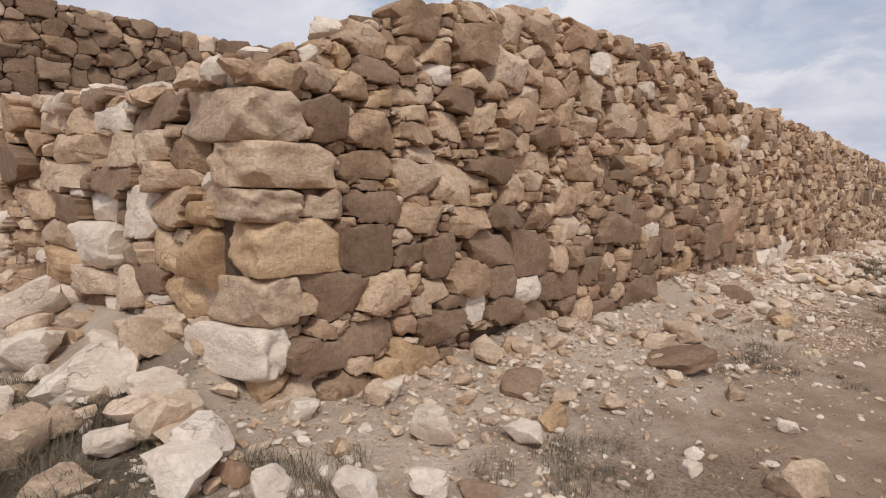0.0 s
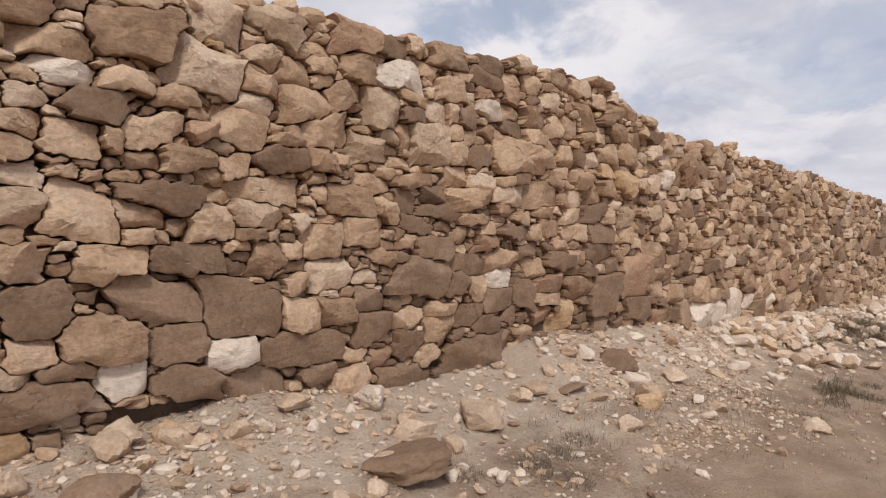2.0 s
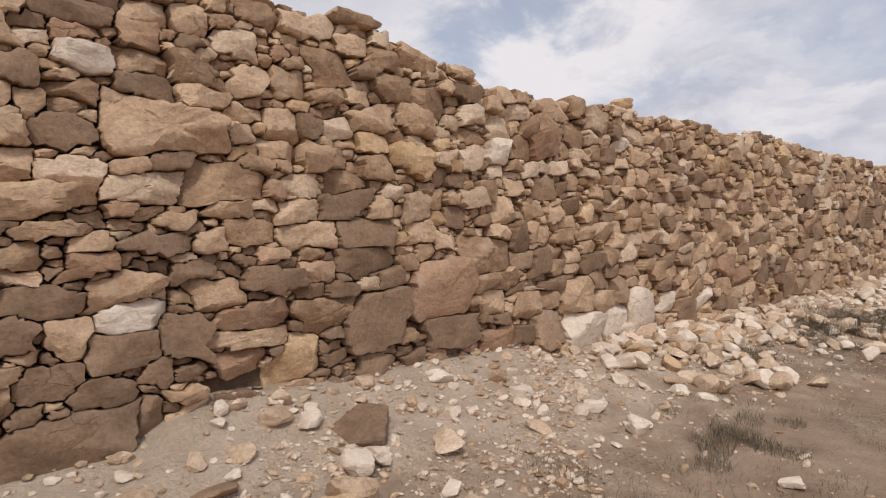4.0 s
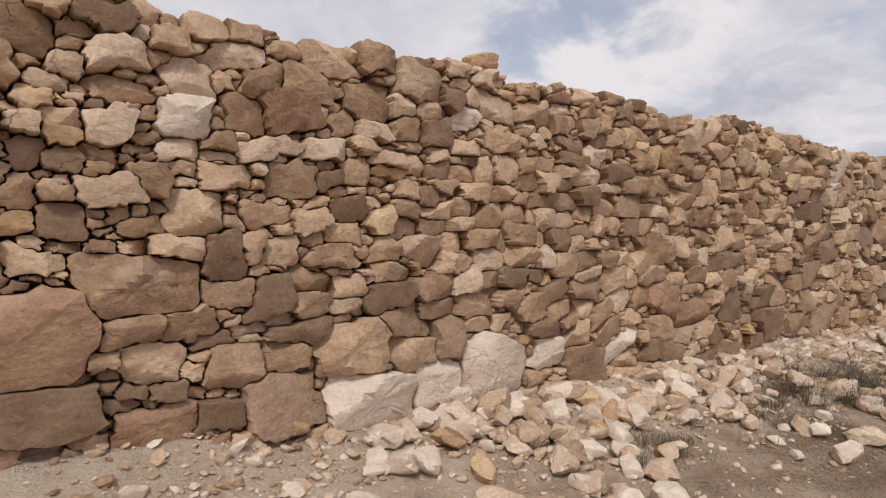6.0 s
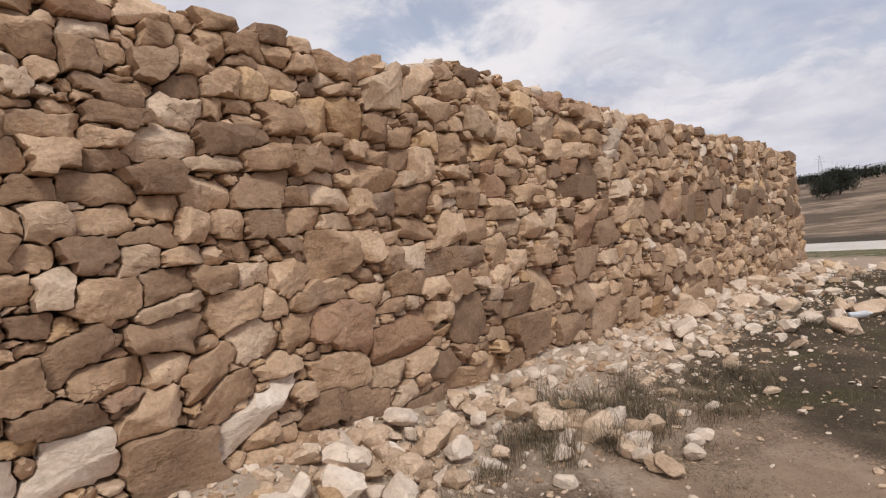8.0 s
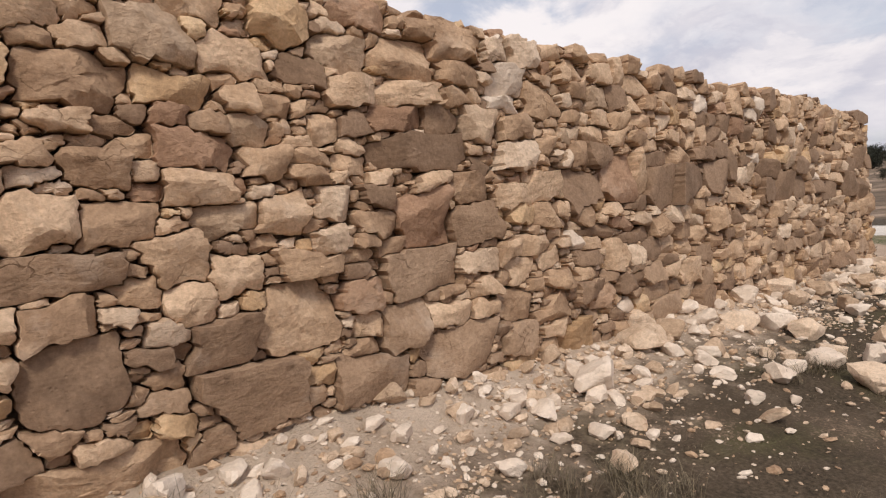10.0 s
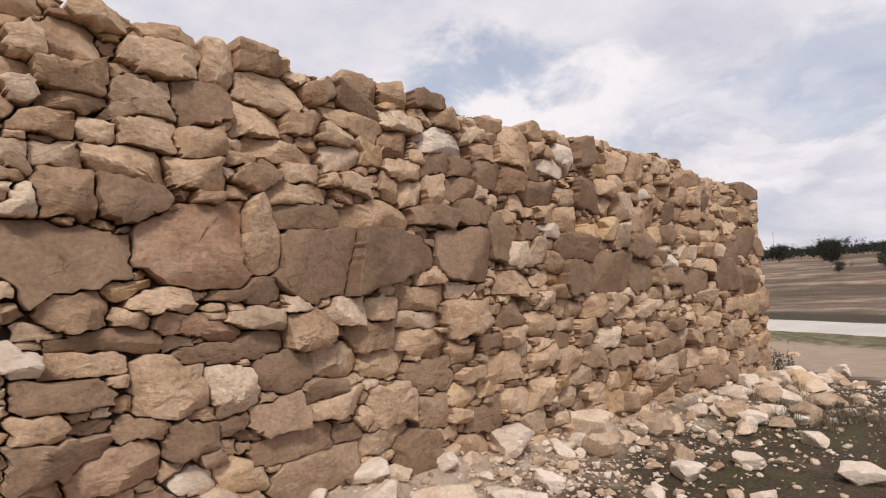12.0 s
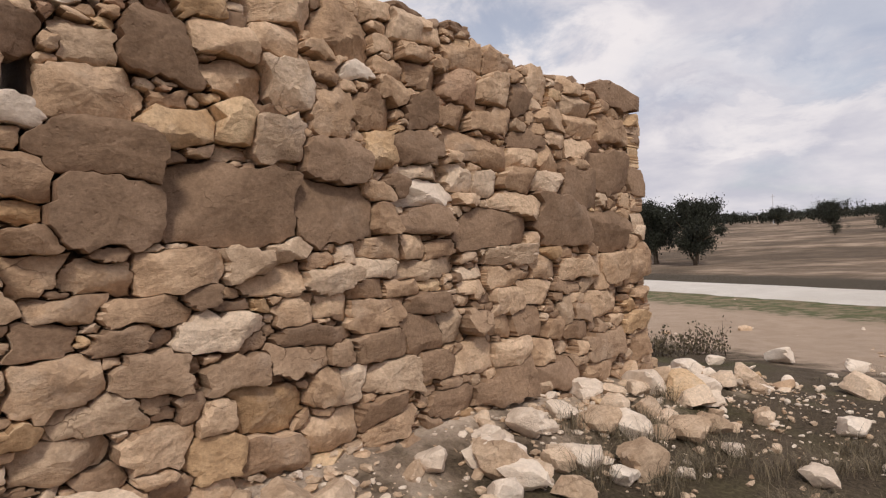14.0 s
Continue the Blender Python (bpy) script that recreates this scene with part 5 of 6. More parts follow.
def rubble_3():
    rock(8.21, -1.24, 0.18, "tan")
    rock(8.25, -0.91, 0.15, "tan")
    rock(8.26, -2.09, 0.12, "tan")
    rock(8.96, 0.02, 0.21, "ochre")
    rock(9.32, -0.47, 0.21, "tan")
    rock(9.37, -0.23, 0.21, "chalk")
    rock(9.57, -1.08, 0.22, "tan")
    rock(9.85, -0.32, 0.23, "tan")
    rock(10.02, 0.00, 0.26, "tan")
    rock(10.16, -0.49, 0.24, "tan")
    rock(10.23, -0.13, 0.23, "tan")
    rock(10.26, -0.77, 0.20, "tan")
    rock(10.41, -0.32, 0.19, "tan")
    rock(10.61, -0.38, 0.26, "tan")
    rock(10.62, -1.11, 0.22, "tan")
    rock(10.86, -0.67, 0.16, "tan")
    rock(10.98, -0.25, 0.22, "ochre")
    rock(11.05, -0.60, 0.20, "tan")
    rock(11.11, -0.36, 0.22, "tan")
    rock(11.49, -0.44, 0.19, "tan")
    rock(11.69, -1.37, 0.11, "tan")
    rock(11.87, -0.17, 0.19, "tan")
    rock(11.89, -0.72, 0.11, "tan")
    rock(11.91, -1.58, 0.22, "chalk")


def rubble_4():
    rock(12.01, -0.24, 0.23, "tan")
    rock(12.02, -0.85, 0.19, "tan")
    rock(12.04, -0.46, 0.14, "tan")
    rock(12.17, -0.21, 0.19, "tan")
    rock(12.20, 0.13, 0.19, "chalk")
    rock(12.22, -0.57, 0.23, "tan")
    rock(12.23, -0.36, 0.17, "tan")
    rock(12.43, -1.53, 0.23, "tan")
    rock(12.51, -0.47, 0.22, "tan")
    rock(13.27, -1.29, 0.13, "chalk")
    rock(13.29, -0.74, 0.23, "tan")
    rock(13.40, -1.26, 0.13, "chalk")
    rock(13.40, -1.06, 0.17, "tan")
    rock(13.50, -1.50, 0.13, "chalk")
    rock(13.59, -0.99, 0.23, "chalk")
    rock(13.69, -1.22, 0.21, "tan")
    rock(13.70, -1.45, 0.13, "chalk")
    rock(13.74, -0.80, 0.15, "tan")
    rock(13.92, -0.75, 0.17, "tan")
    rock(14.93, -0.06, 0.20, "tan")
    rock(15.13, -0.14, 0.11, "tan")
    rock(15.29, -0.36, 0.09, "chalk")
    rock(15.46, -0.45, 0.15, "chalk")
    rock(15.64, -0.38, 0.17, "tan")
    rock(15.79, -0.38, 0.12, "tan")


def rubble_5():
    rock(16.24, -0.53, 0.37, "tan")
    rock(16.32, -0.28, 0.20, "tan")
    rock(16.35, -0.07, 0.17, "tan")
    rock(16.51, -0.37, 0.17, "tan")
    rock(16.74, -0.53, 0.15, "tan")
    rock(16.98, -1.18, 0.14, "chalk")
    rock(17.19, -1.35, 0.08, "chalk")
    rock(17.26, -0.25, 0.39, "tan")
    rock(17.38, -0.66, 0.17, "chalk")
    rock(17.54, 0.01, 0.34, "tan")
    rock(17.63, -0.27, 0.25, "tan")
    rock(17.66, -0.62, 0.20, "tan")
    rock(17.97, -1.60, 0.32, "tan")
    rock(17.97, -0.87, 0.14, "tan")
    rock(18.16, -1.25, 0.28, "chalk")
    rock(18.30, -0.25, 0.23, "tan")
    rock(18.36, -0.02, 0.24, "tan")
    rock(18.43, -1.22, 0.27, "tan")
    rock(18.58, -0.44, 0.36, "tan")
    rock(18.60, -1.45, 0.23, "chalk")
    rock(18.85, -0.64, 0.32, "tan")
    rock(18.89, -0.12, 0.17, "chalk")
    rock(18.96, -0.87, 0.31, "tan")
    rock(19.37, -1.37, 0.26, "tan")
    rock(19.48, -0.09, 0.33, "tan")


def rubble_6():
    rock(20.15, -0.35, 0.32, "tan")
    rock(20.34, -0.90, 0.26, "tan")
    rock(20.35, -0.13, 0.34, "tan")
    rock(20.56, -0.74, 0.24, "tan")
    rock(21.19, -0.38, 0.23, "tan")
    rock(21.31, -1.66, 0.31, "chalk")
    rock(21.98, -1.19, 0.23, "chalk")
    rock(22.10, -0.51, 0.31, "tan")
    rock(22.21, -0.89, 0.20, "tan")
    rock(22.48, -0.62, 0.21, "tan")
    rock(22.93, -1.07, 0.09, "chalk")
    rock(22.97, -0.31, 0.21, "tan")
    rock(23.06, -0.03, 0.23, "tan")
    rock(23.08, -0.52, 0.24, "tan")
    rock(23.28, -0.78, 0.17, "tan")
    rock(23.48, -1.58, 0.21, "chalk")
    rock(23.49, -1.13, 0.13, "chalk")
    rock(23.55, -0.57, 0.22, "tan")
    rock(23.79, -0.88, 0.22, "tan")
    rock(23.91, -0.30, 0.21, "tan")


def rubble_7():
    rock(24.22, -0.52, 0.37, "ochre")
    rock(24.29, -1.02, 0.16, "tan")
    rock(24.62, -1.47, 0.23, "chalk")
    rock(24.78, 0.09, 0.17, "tan")
    rock(24.88, -0.29, 0.17, "tan")
    rock(25.09, -0.71, 0.18, "tan")
    rock(25.23, -0.48, 0.19, "tan")
    rock(26.22, -1.18, 0.40, "tan")
    rock(27.31, 0.55, 0.24, "tan")
    rock(27.99, -0.78, 0.26, "tan")


def rubble_8():
    rock(28.14, 0.09, 0.32, "chalk")


rubble_1()
rubble_2()
rubble_3()
rubble_4()
rubble_5()
rubble_6()
rubble_7()
rubble_8()
rock(19.3, -1.68, 0.46, "tan", 0.2)


# smaller fallen pieces between them
scatter = random.Random(21)
for _ in range(150):
    x = scatter.uniform(0.2, 26.5)
    y = -abs(scatter.gauss(0.25, 0.75)) - 0.08 if scatter.random() < 0.72 else -scatter.uniform(0.3, 5.5)
    if not (-1.2 < y + 2.7 < 0.9 and x < 20 and scatter.random() < 0.8):
        rock(x, y, min(0.22, 0.06 + scatter.expovariate(22)), scatter.choice(["tan"] * 6 + ["chalk"] * 3 + ["ochre"]))
for _ in range(26):
    x, y = scatter.uniform(-0.6, 1.25), scatter.uniform(-0.6, 4.0)
    rock(x, y, scatter.uniform(0.12, 0.34), scatter.choice(["tan"] * 6 + ["chalk"] * 3 + ["brown"]))

# the pale heap at the broken end of the wall
for _ in range(36):
    x = scatter.uniform(20.6, 25.3)
    rock(x, -abs(scatter.gauss(0.3, 0.35)) - 0.1, scatter.uniform(0.12, 0.3), "chalk" if scatter.random() < 0.35 else "tan")

# corner blocks, one upon the other
block_rng = random.Random(3)


def block_mesh(seed, tone):
    """A squared block one metre each way on z = 0: worn edges, layered sides, a knocked-off corner or two."""
    r = random.Random(seed)
    bm = bmesh.new()
    bmesh.ops.create_cube(bm, size=2)
    bmesh.ops.subdivide_edges(bm, edges=bm.edges[:], cuts=13, use_grid_fill=True)
    chips = []
    for _ in range(7):
        n = Vector((r.choice((-1, 1)) * r.uniform(0.4, 1), r.choice((-1, 1)) * r.uniform(0.4, 1), r.choice((-1, 1)) * r.uniform(0.3, 1))).normalized()
        chips.append((n, sum(abs(k) for k in n) * r.uniform(0.74, 0.9)))
    s = seed * 1.37
    for v in bm.verts:
        p = v.co.copy()

        p *= (abs(p.x) ** 16 + abs(p.y) ** 16 + abs(p.z) ** 16) ** -0.0625
        for n, h in chips:
            over = p.dot(n) - h
            if over > 0:
                p -= n * over
        side = 1 + 0.04 * noise.noise((s, 0.8 * p.x, p.z * 2)) + 0.10 * noise.noise((p.x * 2.2 + s, p.y * 2.2, p.z * 1.6)) + 0.035 * noise.noise((p.x * 7 + s, p.y * 7, p.z * 5))
        p.x, p.y = p.x * side, p.y * (side + 0.02 * noise.noise((p.x * 3, s, p.z * 6)))
        p.z += 0.10 * noise.noise((p.x * 1.6, p.y * 1.6, s)) + 0.05 * noise.noise((p.x * 5, p.y * 5, s + 4))
        v.co = Vector((p.x / 2, p.y / 2, p.z / 2 + 0.5))
    me = bpy.data.meshes.new("block")
    bm.to_mesh(me)
    bm.free()
    me.materials.append(STONE[tone, "object"])
    me.shade_smooth()
    me.set_sharp_from_angle(angle=radians(32))
    return me


def corner_block(x0, x1, z0, z1, deep, tone, label):
    me = block_mesh(block_rng.randrange(999), tone)
    ob = part("corner_stone", me, wall_west, label)
    w, h = x1 - x0, z1 - z0
    ob.matrix_world = Matrix.LocRotScale(((x0 + x1) / 2, deep / 2 - 0.05, z0 - 0.01), Euler((block_rng.gauss(0, 0.03), block_rng.gauss(0, 0.03), block_rng.gauss(0, 0.06))), (w, deep, h))


for spec in BLOCKS:
    corner_block(*spec)

# loose stones heaped on the corner
for _ in range(26):
    x = block_rng.uniform(1.36, 2.05)
    ob = part("cap_stone", rock_data(block_rng.choice(["tan", "pale", "chalk", "ochre"])), wall_west)
    w = block_rng.uniform(0.1, 0.2)
    ob.matrix_world = Matrix.LocRotScale((x, block_rng.uniform(0.02, 0.4), 1.84 + block_rng.uniform(0.0, 1.0) * max(0.06, 0.5 * (x - 1.42))),
                                         Euler((block_rng.gauss(0, 0.3), block_rng.gauss(0, 0.3), block_rng.uniform(0, 6.28))), (w, w * 0.8, w * 0.7))

# stones lying along the top of the walls
cap_rng = random.Random(8)
for k in range(200):
    x = 1.55 + k * 0.1155
    for row in (0.1, 0.36, 0.58):
        if cap_rng.random() < (0.42 if row < 0.2 else 0.66):
            continue
        w = cap_rng.uniform(0.12, 0.26)
        tone = cap_rng.choice(["tan"] * 6 + ["brown"] * 2 + ["chalk", "ochre"])
        ob = part("cap_stone", rock_data(tone), wall_south_a)
        ob.matrix_world = Matrix.LocRotScale((x, row + 0.03, south_top(x) - 0.075), Euler((cap_rng.gauss(0, 0.1), cap_rng.gauss(0, 0.1), cap_rng.uniform(0, 6.28))),
                                             (w, w * 0.8, w * cap_rng.uniform(0.4, 0.6)))
for x, w, h in ((10.4, 0.24, 0.17), (7.2, 0.26, 0.1), (13.7, 0.3, 0.1), (20.9, 0.12, 0.1), (22.1, 0.34, 0.07), (22.5, 0.3, 0.06), (24.33, 0.5, 0.11)):
    ob = part("cap_stone", rock_data("brown" if x > 22 else "ochre"), wall_south_a)
    ob.matrix_world = Matrix.LocRotScale((x, 0.14, south_top(x) - 0.03), Euler((0, 0, 0.3)), (w, 0.24, h))
for k in range(60):
    y = 0.2 + k * 0.095
    w = cap_rng.uniform(0.14, 0.3)
    ob = part("cap_stone", rock_data(cap_rng.choice(["tan", "tan", "chalk", "brown"])), wall_west)
    ob.matrix_world = Matrix.LocRotScale((1.5 + cap_rng.uniform(0, 0.5), y, west_top(y) - 0.09), Euler((0, 0, cap_rng.uniform(0, 6.28))), (w, w * 0.8, w * 0.5))
for k in range(70):
    x = 1.6 + k * 0.13
    w = cap_rng.uniform(0.14, 0.28)
    ob = part("cap_stone", rock_data(cap_rng.choice(["tan", "brown"])), wall_north)
    ob.matrix_world = Matrix.LocRotScale((x, 6.15 + cap_rng.uniform(0, 0.3), north_top(x) - 0.09), Euler((0, 0, cap_rng.uniform(0, 6.28))), (w, w * 0.8, w * 0.5))

# rubble heaped along the foot of the wall, past counting
heap_rng = random.Random(91)
hv_, hf_, hm_ = [], [], []
SMALL = []
for k in range(20):
    small = rock_mesh(300 + k % 10, "pale", sub=2 if k < 10 else 3)
    SMALL.append(([v.co.copy() for v in small.vertices], [tuple(p.vertices) for p in small.polygons]))
    bpy.data.meshes.remove(small)


def heap_piece(x, y, w, tone, lift=0.0):
    vs, fs = SMALL[heap_rng.randrange(10) + (10 if w > 0.11 else 0)]
    o = len(hv_)
    m = Matrix.LocRotScale((x, y, ground_height(x, y) - 0.1 * w + lift), Euler((heap_rng.gauss(0, 0.3), heap_rng.gauss(0, 0.3), heap_rng.uniform(0, 6.28))),
                           (w * heap_rng.uniform(0.9, 1.2), w * heap_rng.uniform(0.7, 1), w * heap_rng.uniform(0.4, 0.75)))
    hv_.extend([tuple(m @ v) for v in vs])
    hf_.extend([tuple(i + o for i in f) for f in fs])
    hm_.extend([list(TONES).index(tone)] * len(fs))


for _ in range(900):
    x = heap_rng.uniform(1.0, 26.5)
    thick = 0.45 if x < 6 else 0.8 if x < 9 else 1.0 if x < 13 else 0.65
    if heap_rng.random() > thick:
        continue
    y = -0.06 - abs(heap_rng.gauss(0, 0.42 + 0.012 * x))
    w = 0.035 + min(0.13, heap_rng.expovariate(26))
    heap_piece(x, y, w, heap_rng.choice(["pale"] * 6 + ["chalk"] * 5 + ["tan"]))
# tumbled out where the wall's foot is broken, and on the bank by the end wall
for _ in range(150):
    heap_piece(heap_rng.uniform(9.3, 13.6), -abs(heap_rng.gauss(0.35, 0.35)) - 0.12, heap_rng.uniform(0.1, 0.23), heap_rng.choice(["pale"] * 5 + ["chalk"] * 3 + ["ochre"]), heap_rng.uniform(0, 0.05))
for _ in range(45):
    heap_piece(heap_rng.uniform(13.6, 20.5), -abs(heap_rng.gauss(0.3, 0.45)) - 0.1, heap_rng.uniform(0.09, 0.2), heap_rng.choice(["pale", "chalk"]))
for _ in range(70):
    heap_piece(heap_rng.uniform(0.2, 1.4), heap_rng.uniform(0.2, 3.6), heap_rng.uniform(0.08, 0.26), heap_rng.choice(["pale", "pale", "tan", "chalk"]))
for _ in range(90):
    heap_piece(heap_rng.uniform(20, 30), -heap_rng.uniform(0.3, 5.5), 0.04 + heap_rng.expovariate(25), heap_rng.choice(["pale", "pale", "chalk"]))
for _ in range(120):
    heap_piece(heap_rng.uniform(-0.8, 1.35), heap_rng.uniform(-1.0, 4), 0.05 + heap_rng.expovariate(20), heap_rng.choice(["pale", "pale", "tan", "chalk"]))
heap = mesh("rubble", hv_, hf_, *[STONE[t, "island"] for t in TONES], smooth=True, mat_ids=hm_)
heap.set_sharp_from_angle(angle=radians(24))
tagged(new("rubble", heap), "small pale limestone rubble heaped along the wall's foot", "rubble", kind="stuff")

# gravel and chips, past counting
ICO = bmesh.new()
bmesh.ops.create_icosphere(ICO, subdivisions=1, radius=0.5)
ICO_V, ICO_F = [v.co.copy() for v in ICO.verts], [tuple(v.index for v in f.verts) for f in ICO.faces]
ICO.free()
chip_rng = random.Random(77)
cv_, cf_, cm_ = [], [], []
tones = list(TONES)


def chip(x, y, s, tone):
    o = len(cv_)
    m = Matrix.LocRotScale((x, y, ground_height(x, y) + 0.1 * s), Euler((chip_rng.gauss(0, 0.3), chip_rng.gauss(0, 0.3), chip_rng.uniform(0, 6.28))),
                           (s, s * chip_rng.uniform(0.5, 0.9), s * chip_rng.uniform(0.25, 0.55)))
    for v in ICO_V:
        cv_.append(tuple(m @ (v * chip_rng.uniform(0.75, 1.2))))
    cf_.extend([tuple(i + o for i in f) for f in ICO_F])
    cm_.extend([tones.index(tone)] * len(ICO_F))


for _ in range(9000):
    x = chip_rng.uniform(-0.5, 26)
    y = -abs(chip_rng.gauss(0.1, 0.75))
    if noise.noise((x * 0.8, y * 0.8, 3)) < -0.2 and chip_rng.random() < 0.6:
        continue
    chip(x, y, 0.014 + chip_rng.expovariate(48), chip_rng.choice(["pale"] * 6 + ["chalk"] * 5 + ["tan"] * 2))
for _ in range(3000):
    x, y = chip_rng.uniform(0.5, 32), -chip_rng.uniform(0.4, 7)
    if noise.noise((x * 0.6, y * 0.6, 9)) < -0.05:
        continue
    chip(x, y, 0.011 + chip_rng.expovariate(62), chip_rng.choice(["pale"] * 6 + ["chalk"] + ["tan"] * 3))
for _ in range(3200):
    x, y = chip_rng.uniform(2, 19), -chip_rng.uniform(0.6, 4.2)
    if noise.noise((x * 1.1, y * 1.1, 15)) > -0.12:
        chip(x, y, 0.009 + chip_rng.expovariate(75), chip_rng.choice(["pale"] * 4 + ["chalk"] + ["tan"] * 4 + ["brown"]))
for _ in range(34):
    cx, size = chip_rng.uniform(2.0, 25.0), chip_rng.uniform(0.14, 0.42)
    cy = -chip_rng.uniform(0.2, 1.7 if cx < 9 else 0.8)
    for _ in range(150):
        chip(cx + chip_rng.gauss(0, size), min(-0.03, cy + chip_rng.gauss(0, size * 0.6)), 0.016 + chip_rng.expovariate(70), chip_rng.choice(["pale"] * 6 + ["chalk"] * 2 + ["tan"] * 2))
for _ in range(1800):
    x, y = chip_rng.uniform(0.9, 4.2), 0.15 - abs(chip_rng.gauss(0, 0.55))
    chip(x, y if x > 1.5 else y + 0.3, 0.008 + chip_rng.expovariate(85), chip_rng.choice(["pale"] * 5 + ["chalk"] * 3 + ["tan"] * 3))
for _ in range(600):
    x, y = chip_rng.uniform(-1, 1.3), chip_rng.uniform(-2, 4)
    chip(x, y, 0.012 + chip_rng.expovariate(50), chip_rng.choice(["tan"] * 5 + ["chalk"] * 4))
for _ in range(110):
    d, o = chip_rng.uniform(-14, 22), chip_rng.uniform(-12, -2.3)
    q = ROAD_AT + ROAD_DIR * d + Vector((ROAD_DIR.y, -ROAD_DIR.x)) * o
    chip(q.x, q.y, 0.03 + chip_rng.expovariate(25), chip_rng.choice(["tan", "chalk"]))
tagged(new("gravel", mesh("gravel", cv_, cf_, *[STONE[t, "island"] for t in tones], mat_ids=cm_)), "pale limestone chips and gravel strewn on the soil", "gravel", kind="stuff")

# ---- withered grass ----
STRAW = leaf_material("withered_grass", (0.055, 0.043, 0.028), (0.26, 0.205, 0.13))
grass_rng = random.Random(31)
bv_, bf_ = [], []


def tuft(x, y, high, blades, spread):
    z = ground_height(x, y)
    for _ in range(blades):
        a, r = grass_rng.uniform(0, 6.28), spread * math.sqrt(grass_rng.random())
        px, py = x + r * math.cos(a), y + r * math.sin(a)
        h = high * grass_rng.uniform(0.4, 1.1)
        lean, t = grass_rng.uniform(0.3, 1.7) * h, grass_rng.uniform(0, 6.28)
        wx, wy = 0.0011 * math.cos(t + 1.57), 0.0011 * math.sin(t + 1.57)
        mx, my = px + 0.4 * lean * math.cos(t), py + 0.4 * lean * math.sin(t)
        ex, ey = px + lean * math.cos(t), py + lean * math.sin(t)
        o = len(bv_)
        bv_.extend([(px - wx, py - wy, z - 0.01), (px + wx, py + wy, z - 0.01), (mx + wx, my + wy, z + 0.62 * h), (mx - wx, my - wy, z + 0.62 * h), (ex, ey, z + 0.9 * h)])
        bf_.extend([(o, o + 1, o + 2, o + 3), (o + 3, o + 2, o + 4)])


for _ in range(2600):
    x, y = grass_rng.uniform(0, 34), -grass_rng.uniform(0.7, 7.5)
    thick = noise.noise((x * 0.55, y * 0.55, 21)) + 0.012 * x - 0.1
    if thick > 0.02:
        tuft(x, y, grass_rng.uniform(0.02, 0.06), grass_rng.randint(14, 34), 0.14)
for _ in range(1500):
    x, y = grass_rng.uniform(6.5, 19), -grass_rng.uniform(1.0, 4.6)
    if noise.noise((x * 0.9, y * 1.5, 33)) > 0.22:
        tuft(x, y, grass_rng.uniform(0.02, 0.07), grass_rng.randint(20, 40), 0.12)
for cx, cy, high, count in ((13.4, -0.95, 0.26, 12), (14.0, -1.0, 0.2, 12), (14.5, -1.3, 0.12, 12), (15.3, -1.2, 0.14, 10), (24.2, -1.7, 0.14, 14), (23.2, -1.3, 0.16, 12), (25.2, -2.4, 0.12, 14), (22.8, -0.8, 0.2, 8), (23.4, -0.7, 0.16, 5), (8.6, -1.7, 0.1, 14), (13.8, -0.75, 0.2, 8), (18.0, -1.1, 0.16, 10), (1.2, -0.9, 0.07, 8), (0.75, 0.3, 0.1, 14), (0.6, -0.2, 0.1, 14), (0.9, -0.5, 0.08, 8), (0.8, 1.0, 0.12, 10), (2.2, -1.05, 0.07, 8), (4.6, -1.15, 0.06, 7), (10.9, -0.95, 0.12, 8), (12.3, -0.8, 0.14, 8)):
    for _ in range(count):
        tuft(cx + grass_rng.gauss(0, 0.28), cy + grass_rng.gauss(0, 0.16), high * grass_rng.uniform(0.6, 1.1), 120, 0.1)
tagged(new("grass", mesh("grass", bv_, bf_, STRAW)), "withered brown grass in low tufts", "grass", kind="stuff")


# ---- shrub at the wall's end ----
def shrub(x, y, high, wide, seed):
    r = random.Random(seed)
    base = tagged(new("shrub"), "low thorny shrub with small dark leaves", "shrub")
    base.location = (x, y, ground_height(x, y))
    sv, sf, lv, lf = [], [], [], []
    for _ in range(46):
        p = Vector((r.gauss(0, wide * 0.3), r.gauss(0, wide * 0.25), 0))
        d = Vector((r.gauss(0, 0.6), r.gauss(0, 0.6), 1)).normalized()
        ln = high * r.uniform(0.5, 1.15)
        q = p + d * ln
        o = len(sv)
        for c, w in ((p, 0.005), (q, 0.002)):
            sv.extend([tuple(c + Vector((w, 0, 0))), tuple(c + Vector((-w * 0.5, w, 0))), tuple(c + Vector((-w * 0.5, -w, 0)))])
        sf.extend([(o + k, o + (k + 1) % 3, o + 3 + (k + 1) % 3, o + 3 + k) for k in range(3)])
        for _ in range(7):
            c = p + d * ln * r.uniform(0.25, 1.05) + Vector((r.gauss(0, 0.035), r.gauss(0, 0.035), r.gauss(0, 0.03)))
            m = Matrix.LocRotScale(c, Euler((r.uniform(0, 6), r.uniform(0, 6), r.uniform(0, 6))), (0.026, 0.016, 1))
            o = len(lv)
            lv.extend([tuple(m @ Vector(k)) for k in ((-1, 0, 0), (0, -1, 0.004), (1, 0, 0), (0, 1, 0.004))])
            lf.append((o, o + 1, o + 2, o + 3))
    part("stems", mesh("stems", sv, sf, BARK), base)
    part("leaves", mesh("leaves", lv, lf, SHRUB_LEAF), base)


